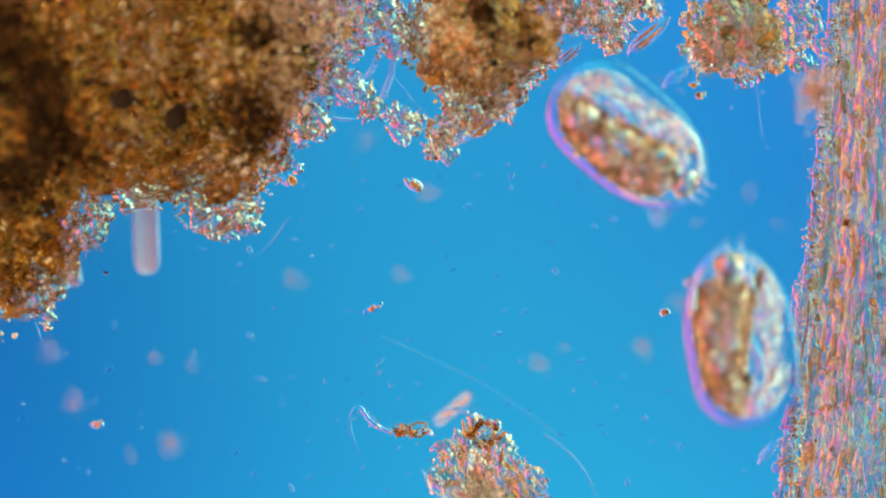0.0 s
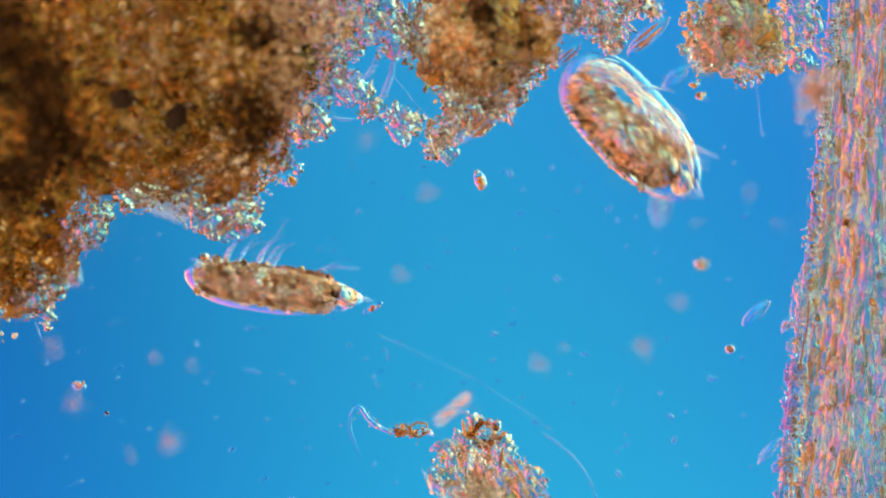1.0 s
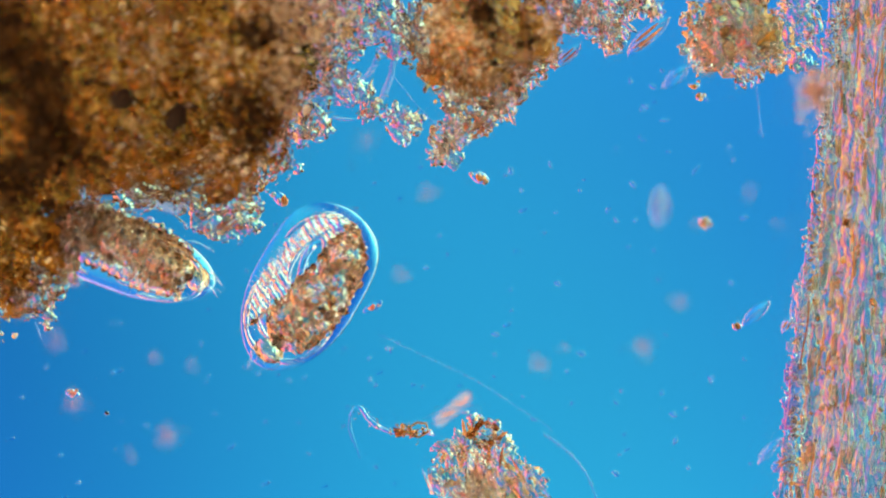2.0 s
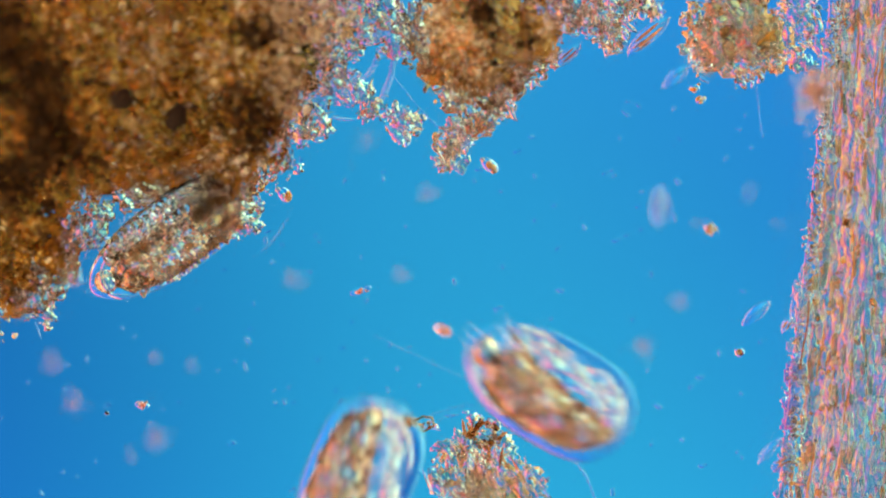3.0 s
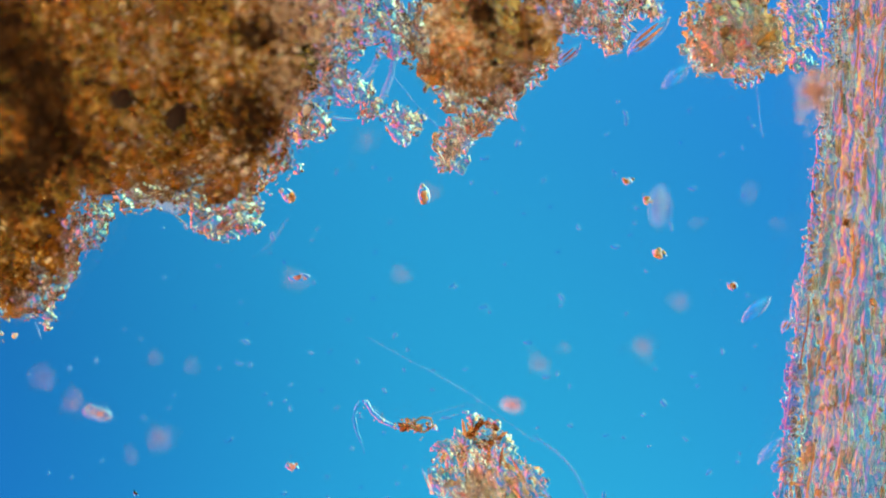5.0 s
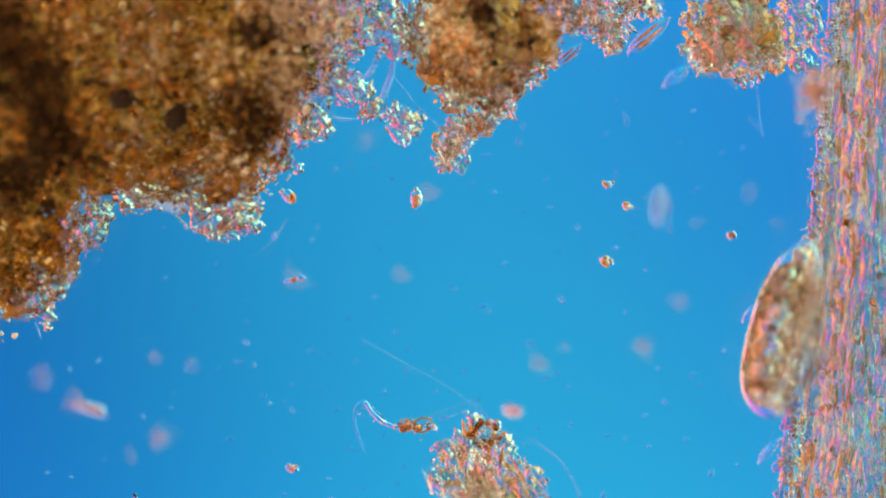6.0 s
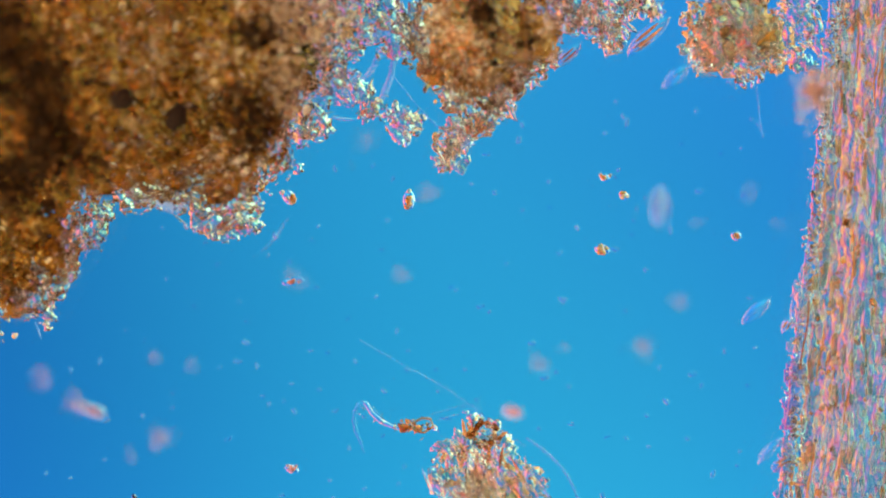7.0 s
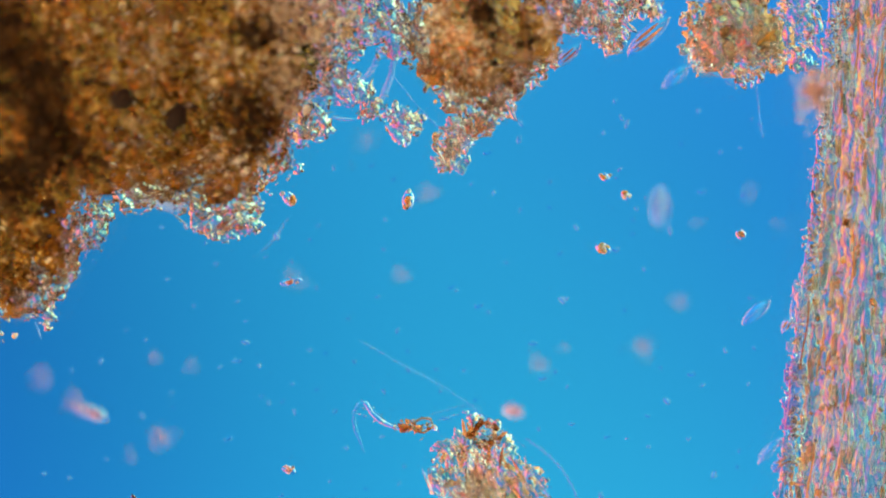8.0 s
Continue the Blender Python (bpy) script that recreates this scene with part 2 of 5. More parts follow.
M_GHOST = membrane_material("faint_silica", (0.99, 0.98, 0.98), 0.05, (0.85, 0.72, 0.70), 1.02)
M_RAGGED = grain_material("ragged_skin", [(0, (0.50, 0.34, 0.50)), (0.5, (0.70, 0.52, 0.50)), (1, (0.88, 0.76, 0.64))], solid=0.05, clear=0.3, ior=1.065, rough=0.12)
M_RIM = membrane_material("stem_skin", (0.98, 0.95, 0.94), 0.004, (0.75, 0.55, 0.50), 1.06, 0.13)
M_ROD = membrane_material("clear_rod_sheath", (0.99, 0.97, 0.96), 0.10, (0.90, 0.46, 0.32), 1.03)
M_GRAIN = grain_material("orange_grain", [(0, (0.62, 0.26, 0.06)), (0.5, (0.82, 0.46, 0.16)), (1, (0.95, 0.80, 0.56))], solid=0.10, clear=0.30, ior=1.075)
M_SHEATH = membrane_material("pale_sheath", (0.99, 0.98, 0.97), 0.20, (0.92, 0.66, 0.56), 1.015, 0.1)


# ---- mesh tools ----
def mesh_of(name, verts, faces, material, smooth=True):
    """A mesh from arrays of vertices and of equal-sided faces."""
    verts, faces = np.asarray(verts, dtype=np.float32), np.asarray(faces, dtype=np.int32)
    me = bpy.data.meshes.new(name)
    me.vertices.add(len(verts))
    me.vertices.foreach_set("co", verts.ravel())
    n, k = faces.shape
    me.loops.add(n * k)
    me.loops.foreach_set("vertex_index", faces.ravel())
    me.polygons.add(n)
    me.polygons.foreach_set("loop_start", np.arange(0, n * k, k, dtype=np.int32))
    me.polygons.foreach_set("use_smooth", np.full(n, smooth))
    me.update(calc_edges=True)
    me.validate()
    me.materials.append(material)
    return me


def part(name, me, parent, label="", kind=""):
    ob = new(name, me)
    ob.parent = parent
    return tagged(ob, label, kind=kind)


def icosa():
    g = (1 + 5 ** 0.5) / 2
    v = np.array([(-1, g, 0), (1, g, 0), (-1, -g, 0), (1, -g, 0), (0, -1, g), (0, 1, g), (0, -1, -g), (0, 1, -g), (g, 0, -1), (g, 0, 1), (-g, 0, -1), (-g, 0, 1)])
    bm = bmesh.new()
    pts = [bm.verts.new(p) for p in v]
    hull = bmesh.ops.convex_hull(bm, input=pts)
    bm.verts.index_update()
    f = np.array([[w.index for w in face.verts] for face in bm.faces])
    bm.free()
    return v / np.linalg.norm(v[0]), f


ICO_V, ICO_F = icosa()


def spins(rng, n):
    q = rng.normal(size=(n, 4))
    q /= np.linalg.norm(q, axis=1)[:, None]
    w, x, y, z = q.T
    return np.stack([np.stack([1 - 2 * (y * y + z * z), 2 * (x * y - z * w), 2 * (x * z + y * w)], -1),
                     np.stack([2 * (x * y + z * w), 1 - 2 * (x * x + z * z), 2 * (y * z - x * w)], -1),
                     np.stack([2 * (x * z - y * w), 2 * (y * z + x * w), 1 - 2 * (x * x + y * y)], -1)], 1)


def grains(name, rng, places, sizes, material, stretch=0.5, rough=0.25, smooth=False, thin=None):
    """Many irregular particles in one mesh. thin: the share that are long splinters."""
    n = len(places)
    v = ICO_V[None] * (1 + rng.normal(0, rough, (n, 12, 1)))
    s = np.exp(rng.normal(0, stretch, (n, 1, 3)) * 0.6)
    if thin:
        pick = rng.random(n) < thin
        s[pick] *= np.array([2.6, 0.45, 0.45])
        s = np.minimum(s, 3.2)
    sizes = np.minimum(sizes, 1.9 * np.median(sizes))
    v = np.einsum("nij,nvj->nvi", spins(rng, n), v * s) * np.asarray(sizes)[:, None, None] + np.asarray(places)[:, None]
    f = ICO_F[None] + 12 * np.arange(n)[:, None, None]
    return mesh_of(name, v.reshape(-1, 3), f.reshape(-1, 3), material, smooth)


def tube(points, radii, sides=8):
    """Vertices and faces of a tapered tube along points, closed to tips at both ends."""
    pts = [Vector(p) for p in points]
    verts, faces = [], []
    for i, p in enumerate(pts):
        d = (pts[min(i + 1, len(pts) - 1)] - pts[max(i - 1, 0)]).normalized()
        a = d.cross(Vector((0.31, 0.17, 0.93)) if abs(d.z) < 0.9 else Vector((1, 0, 0))).normalized()
        b = d.cross(a)
        for k in range(sides):
            t = 2 * math.pi * k / sides
            verts.append(p + (a * math.cos(t) + b * math.sin(t)) * radii[i])
    for i in range(len(pts) - 1):
        for k in range(sides):
            j = (k + 1) % sides
            faces.append((i * sides + k, i * sides + j, (i + 1) * sides + j, (i + 1) * sides + k))
    return [tuple(v) for v in verts], faces


def tube_mesh(name, points, radii, material, sides=8):
    v, f = tube(points, radii, sides)
    return mesh_of(name, v, f, material)


def ribs_mesh(name, rings, material):
    """A closed skin over rings of equal length."""
    r = np.asarray(rings)
    n, k = r.shape[:2]
    i, j = np.meshgrid(np.arange(n - 1), np.arange(k), indexing="ij")
    j2 = (j + 1) % k
    f = np.stack([i * k + j, i * k + j2, (i + 1) * k + j2, (i + 1) * k + j], -1).reshape(-1, 4)
    return mesh_of(name, r.reshape(-1, 3), f, material)


# ---- setting ----
def slide():
    bm = bmesh.new()
    bmesh.ops.create_cube(bm, size=1.0, matrix=Matrix.Translation((0, 0, -0.06)) @ Matrix.Diagonal((16, 11, 0.12, 1)))
    bmesh.ops.bevel(bm, geom=bm.edges[:], offset=0.02, segments=2, affect="EDGES")
    me = bpy.data.meshes.new("slide")
    bm.to_mesh(me)
    bm.free()
    me.materials.append(M_SLIDE)
    tagged(new("ground", me), "clear glass microscope slide lit blue from below", "slide", kind="structure")


slide()


# ---- mulm ----
def lumps(discs):
    """Discs in view pixels to metres at the sharp plane: an array of x, y, radius."""
    return np.array([(*from_pixel(x, y)[:2], r * PIXEL) for x, y, r in discs])


def depth_in(discs, x, y):
    return np.max(discs[:, 2] - np.hypot(np.asarray(x)[..., None] - discs[:, 0], np.asarray(y)[..., None] - discs[:, 1]), axis=-1)


def wobble(x, y, scale, seed=0.0):
    return np.array([noise.fractal(Vector((a * scale, b * scale, seed)), 1.0, 2.0, 4) for a, b in zip(np.ravel(x), np.ravel(y))]).reshape(np.shape(x))


def slab(name, gx, gy, inside, top, low, material):
    """A closed slab over the grid cells whose corners are all inside."""
    cell = inside[:-1, :-1] & inside[1:, :-1] & inside[:-1, 1:] & inside[1:, 1:]
    num = np.arange(gx.size).reshape(gx.shape)
    i, j = np.nonzero(cell)
    quad = np.stack([num[i, j], num[i + 1, j], num[i + 1, j + 1], num[i, j + 1]], -1)
    faces = [quad, quad[:, ::-1] + gx.size]
    pad = np.pad(cell, 1)
    for di, dj, a, b in ((-1, 0, (0, 1), (0, 0)), (1, 0, (1, 0), (1, 1)), (0, -1, (0, 0), (1, 0)), (0, 1, (1, 1), (0, 1))):
        e = cell & ~pad[1 + di:pad.shape[0] - 1 + di, 1 + dj:pad.shape[1] - 1 + dj]
        i, j = np.nonzero(e)
        p, q = num[i + a[0], j + a[1]], num[i + b[0], j + b[1]]
        faces.append(np.stack([p, p + gx.size, q + gx.size, q], -1))
    v = np.concatenate([np.stack([gx, gy, top], -1).reshape(-1, 3), np.stack([gx, gy, low], -1).reshape(-1, 3)])
    used, f = np.unique(np.concatenate(faces), return_inverse=True)
    return mesh_of(name, v[used], f.reshape(-1, 4), material)


def grid_over(d, step):
    lo, hi = (d[:, :2] - d[:, 2:]).min(0) - 0.04, (d[:, :2] + d[:, 2:]).max(0) + 0.04
    return np.meshgrid(np.arange(lo[0], hi[0], step), np.arange(lo[1], hi[1], step), indexing="ij")


CRUMBS = []


def crumb_mesh(rng):
    me = grains("crumb", rng, [(0, 0, 0)], [1.0], M_CRUMB, stretch=1.3, rough=0.32, smooth=True)
    return me


FLAKES = []


def flake_mesh(rng):
    """A thin uneven splinter, one unit long."""
    w, h = rng.uniform(0.2, 0.42), rng.uniform(0.12, 0.2)
    rings = []
    for s in np.sin(np.linspace(-1.5, 1.5, 9)):
        k = (1 - s * s) ** 0.5 * (1 + rng.normal(0, 0.12))
        rings.append([(0.5 * s, w / 2 * k * math.cos(t) + 0.05 * s * s, h / 2 * k * math.sin(t)) for t in np.linspace(0, 2 * math.pi, 9)[:-1]])
    return ribs_mesh("flake", rings, M_FLAKE)


def biggest(mask):
    """The largest connected patch of a mask."""
    label = np.where(mask, np.arange(1, mask.size + 1).reshape(mask.shape), 0)
    while True:
        wide = np.pad(label, 1)
        grown = np.maximum.reduce([wide[1:-1, 1:-1], wide[:-2, 1:-1], wide[2:, 1:-1], wide[1:-1, :-2], wide[1:-1, 2:]]) * mask
        if (grown == label).all():
            break
        label = grown
    kinds, counts = np.unique(label[mask], return_counts=True)
    return label == kinds[np.argmax(counts)]


def mulm_clump(seed, label, core, loose, brown, pale, rise=0.35, size=0.0095, base=None, dark=(), packed=None):
    """A clump of mulm that rests on the slide: a packed core, brown grains over it, and pale loose ones round its edge."""
    rng = np.random.default_rng(seed)
    thing = tagged(new("mulm_clump"), label, "debris", "mulm clumps on the slide")
    cx, cy = from_pixel(*(base or core[0][:2]), 0)[:2]
    thing.location = (cx, cy, 0)
    if core:
        gx, gy = grid_over(lumps(core), 0.014)
        deep = depth_in(lumps(core), gx, gy) + 0.08 * wobble(gx, gy, 4.0, seed) + 0.06 * wobble(gx, gy, 14.0, seed + 1)
        top = FOCUS - 0.07 + rise * np.clip(deep / 0.5, 0, 1) ** 0.7 + 0.06 * wobble(gx, gy, 5.0, seed + 9)
        part("core", slab("core", gx - cx, gy - cy, biggest(deep > 0.03), top, np.full(gx.shape, 0.003), packed or M_CORE), thing, "packed dark brown mulm")
    # the crumbly edge: a thin uneven mat with gaps
    gx, gy = grid_over(lumps(loose), 0.0095)
    deep = depth_in(lumps(loose), gx, gy) + 0.055 * wobble(gx, gy, 9.0, seed + 3) + 0.03 * wobble(gx, gy, 26.0, seed + 4)
    thick = 0.012 + 0.05 * np.clip(deep / 0.06, 0, 1) ** 0.6 * (1 + 0.8 * wobble(gx, gy, 22.0, seed + 5))
    mid = FOCUS - 0.03 + 0.04 * wobble(gx, gy, 6.0, seed + 6)
    part("crumb_mat", slab("crumb_mat", gx - cx, gy - cy, (deep > 0.0) & (thick > 0.004), mid + thick / 2, mid - thick / 2, M_FILM), thing, "pale crumbly edge")
    for name, discs, count, mat, lab in (("brown_grit", core, brown, M_BROWN, "brown grains"), ("loose_grit", loose, pale, M_PALE, "pale and orange loose grains")):
        if not discs or not count:
            continue
        d = lumps(discs)
        area = d[:, 2] ** 2
        pick = rng.choice(len(d), count * 2, p=area / area.sum())
        rad = d[pick, 2] * np.sqrt(rng.random(count * 2)) * 1.12
        ang = rng.random(count * 2) * 2 * math.pi
        x, y = d[pick, 0] + rad * np.cos(ang), d[pick, 1] + rad * np.sin(ang)
        deep = depth_in(d, x, y) + (0.07 if name == "brown_grit" else 0.09) * wobble(x, y, 6.0, seed + 3)
        keep = np.nonzero(deep > (-0.05 if name == "brown_grit" else -0.01))[0][:count]
        x, y, deep = x[keep], y[keep], deep[keep]
        if name == "brown_grit":
            z = FOCUS - 0.06 + rise * np.clip(deep / 0.5, 0, 1) ** 0.7 + 0.06 * wobble(x, y, 5.0, seed + 9) + rng.normal(0, 0.02, len(x))
            z -= (deep < 0.08) * rng.random(len(x)) * 0.25
        else:
            z = FOCUS - 0.02 + rng.normal(0, 0.09, len(x))
        sizes = size * (1.0 if name == "brown_grit" else 0.85) * np.exp(rng.normal(0, 0.55, len(x)))
        p = np.stack([x - cx, y - cy, z], -1)
        part(name, grains(name, rng, p, sizes, mat, stretch=0.5 if name == "brown_grit" else 0.9, thin=0.16 if name == "brown_grit" else 0.45, smooth=True), thing, lab, "stuff")
        if name == "loose_grit":
            # the larger crumbs, each by itself
            if not CRUMBS:
                CRUMBS.extend(crumb_mesh(rng) for _ in range(8))
            for k in rng.choice(len(p), min(len(p), 26 + count // 12), replace=False):
                ob = part("crumb", CRUMBS[int(rng.integers(8))], thing)
                ob.matrix_basis = Matrix.Translation(Vector(p[k]) + Vector((0, 0, 0.02))) @ pose(0, 0, 0, *rng.uniform(0, 360, 3)) @ Matrix.Scale(rng.uniform(0.007, 0.014), 4)
            # flat flakes and splinters, standing out of the edge
            if not FLAKES:
                FLAKES.extend(flake_mesh(rng) for _ in range(6))
            inner = np.nonzero(deep > 0.03)[0]
            for k in rng.choice(inner, min(len(inner), 8 + count // 22), replace=False):
                ob = part("flake", FLAKES[int(rng.integers(6))], thing)
                ob.matrix_basis = Matrix.Translation(Vector(p[k]) + Vector((0, 0, 0.03))) @ pose(0, 0, 0, rng.normal(0, 25), rng.normal(0, 25), rng.normal(40, 55)) @ Matrix.Scale(rng.uniform(0.028, 0.055), 4)
    # Near-black grains stand in for light stopped by thick mulm; lifted to blur.
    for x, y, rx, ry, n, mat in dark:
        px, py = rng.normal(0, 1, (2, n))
        px, py = from_pixel(x, y)[0] + px * rx * PIXEL * 0.5, from_pixel(x, y)[1] + py * ry * PIXEL * 0.5
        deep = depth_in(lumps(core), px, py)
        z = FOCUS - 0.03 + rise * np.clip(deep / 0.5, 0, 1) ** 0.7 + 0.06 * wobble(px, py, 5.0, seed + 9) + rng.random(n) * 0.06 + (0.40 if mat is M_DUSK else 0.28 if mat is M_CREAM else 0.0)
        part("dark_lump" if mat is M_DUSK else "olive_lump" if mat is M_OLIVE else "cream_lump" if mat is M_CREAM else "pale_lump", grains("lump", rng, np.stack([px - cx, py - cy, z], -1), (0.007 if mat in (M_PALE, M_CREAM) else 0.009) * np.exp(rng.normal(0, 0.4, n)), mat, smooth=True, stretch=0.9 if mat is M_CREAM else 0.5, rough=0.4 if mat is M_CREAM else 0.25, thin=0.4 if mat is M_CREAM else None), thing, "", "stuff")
    return thing


def mulm():
    mulm_clump(11, "large dark brown mulm clump with pale crumbly edge", 
               [(60, 90, 300), (300, 50, 245), (420, 140, 130), (260, 200, 135), (400, 250, 95), (0, 420, 105), (500, 0, 62), (35, 490, 55), (75, 450, 52), (300, 318, 42), (385, 330, 48), (20, 545, 26), (4, 585, 24)],
               [(390, 350, 75), (430, 385, 40), (50, 500, 70), (140, 405, 45), (95, 455, 48), (70, 540, 34), (170, 372, 30), (115, 430, 40), (270, 335, 34), (497, 290, 28), (540, 210, 45), (565, 130, 50), (600, 50, 65), (650, 20, 70), (540, 30, 85), (590, -10, 70), (520, 110, 60), (500, 190, 45),
                (620, 165, 38), (660, 190, 28), (712, 218, 33), (690, 70, 35), (330, 310, 60), (235, 335, 45), (470, 250, 50)], 5200, 1900, rise=0.34,
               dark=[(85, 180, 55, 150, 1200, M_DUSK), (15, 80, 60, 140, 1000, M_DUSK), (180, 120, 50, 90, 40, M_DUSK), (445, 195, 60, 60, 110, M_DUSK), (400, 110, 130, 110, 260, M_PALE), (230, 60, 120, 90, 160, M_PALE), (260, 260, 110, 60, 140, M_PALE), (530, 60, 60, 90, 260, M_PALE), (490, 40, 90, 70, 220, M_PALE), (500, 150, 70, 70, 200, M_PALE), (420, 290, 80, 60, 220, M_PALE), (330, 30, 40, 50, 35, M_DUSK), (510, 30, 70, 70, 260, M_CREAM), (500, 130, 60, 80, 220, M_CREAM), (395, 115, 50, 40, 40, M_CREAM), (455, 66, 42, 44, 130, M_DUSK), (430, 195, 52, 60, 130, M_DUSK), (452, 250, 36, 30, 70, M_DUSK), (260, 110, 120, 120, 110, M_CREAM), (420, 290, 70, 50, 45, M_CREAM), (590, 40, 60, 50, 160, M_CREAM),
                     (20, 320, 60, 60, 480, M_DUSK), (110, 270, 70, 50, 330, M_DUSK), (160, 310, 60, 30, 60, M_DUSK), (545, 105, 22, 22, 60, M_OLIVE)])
    mulm_clump(12, "brown mulm clump with orange crumbs along its edge",
               [(850, 60, 118), (800, 100, 75), (925, 60, 65), (860, 135, 45)],
               [(810, 170, 38), (975, 95, 22), (960, 30, 45), (740, 40, 40), (1005, 20, 33), (760, 120, 30), (860, 165, 34), (900, 145, 30), (940, 125, 26), (735, 90, 22)], 350, 700, rise=0.26, packed=M_AMBER, dark=[(855, 22, 30, 40, 130, M_DUSK), (930, 72, 50, 30, 55, M_DUSK), (870, 70, 26, 50, 40, M_DUSK), (820, 40, 60, 60, 90, M_CREAM), (960, 40, 30, 60, 16, M_CREAM), (770, 30, 30, 60, 90, M_CREAM), (830, 110, 70, 60, 160, M_PALE), (900, 110, 60, 50, 90, M_PALE)])
    mulm_clump(13, "rusty brown crumbly mulm clump beside the plant stem",
               [(1290, 40, 75), (1335, 70, 58)],
               [(1230, 40, 38), (1260, 110, 30), (1385, 60, 45), (1410, 15, 35), (1430, 45, 26), (1418, 105, 26), (1440, 84, 18), (1375, 115, 22), (1300, 60, 85), (1330, 100, 45)], 90, 280, rise=0.12, packed=M_RUSTCORE)
    mulm_clump(14, "loose string of pale mulm crumbs", [], [(1062, 45, 30), (1085, 68, 24), (1030, 8, 30), (1050, 20, 25), (1100, 16, 26), (1135, 6, 28), (1022, 40, 22), (1160, 20, 18), (1095, 48, 20)], 0, 330, base=(1060, 40))
    tuft = mulm_clump(15, "pale orange fibrous mulm tuft",
               [(860, 880, 48), (900, 915, 70)],
               [(815, 810, 45), (860, 775, 32), (850, 745, 20), (930, 865, 40), (790, 850, 28), (850, 830, 75)], 20, 160, rise=0.06, packed=M_RUSTCORE)
    rng = np.random.default_rng(150)
    for k in range(70):
        x, y = rng.normal(850, 38), rng.uniform(795, 890)
        lean = rng.normal(0.42, 0.2) + (0.35 if x > 900 else 0)
        ln = rng.uniform(20, 64)
        pts = [from_pixel(x + ln * lean * t, y + ln * t, FOCUS + 0.05 + 0.04 * math.sin(k)) - tuft.location for t in (-0.5, -0.2, 0.2, 0.5)]
        part("fibre", tube_mesh("fibre", pts, [0.002, 0.006, 0.006, 0.002], (M_HAIR, M_FLAKE, M_CRUMB, M_GLASSY)[k % 4], 6), tuft)
    return mulm_clump(16, "hanging lobe of orange and pale mulm crumbs", [], [(785, 235, 28), (815, 222, 26), (850, 208, 28), (885, 190, 26), (912, 172, 16), (775, 262, 22), (790, 270, 16)], 0, 380, base=(850, 205))


LOBE = mulm()


# ---- plant stem ----
def stem_line(s, d):
    """A place on the stem: s along it from the far end, d across it from its free edge, in view pixels."""
    return 1482 - 92 * s + d, -60 + 1000 * s


def cell_mesh(rng):
    rings = []
    for i, (x, r) in enumerate(((-0.5, 0.12), (-0.47, 0.36), (-0.25, 0.5), (0.0, 0.47), (0.25, 0.5), (0.46, 0.36), (0.5, 0.1))):
        ph = rng.random() * 0.3
        rings.append([(x, r * math.cos(t + ph) * (1 + 0.1 * rng.normal()), r * math.sin(t + ph)) for t in np.linspace(0, 2 * math.pi, 7)[:-1]])
    return ribs_mesh("cell", rings, M_FIBRE)


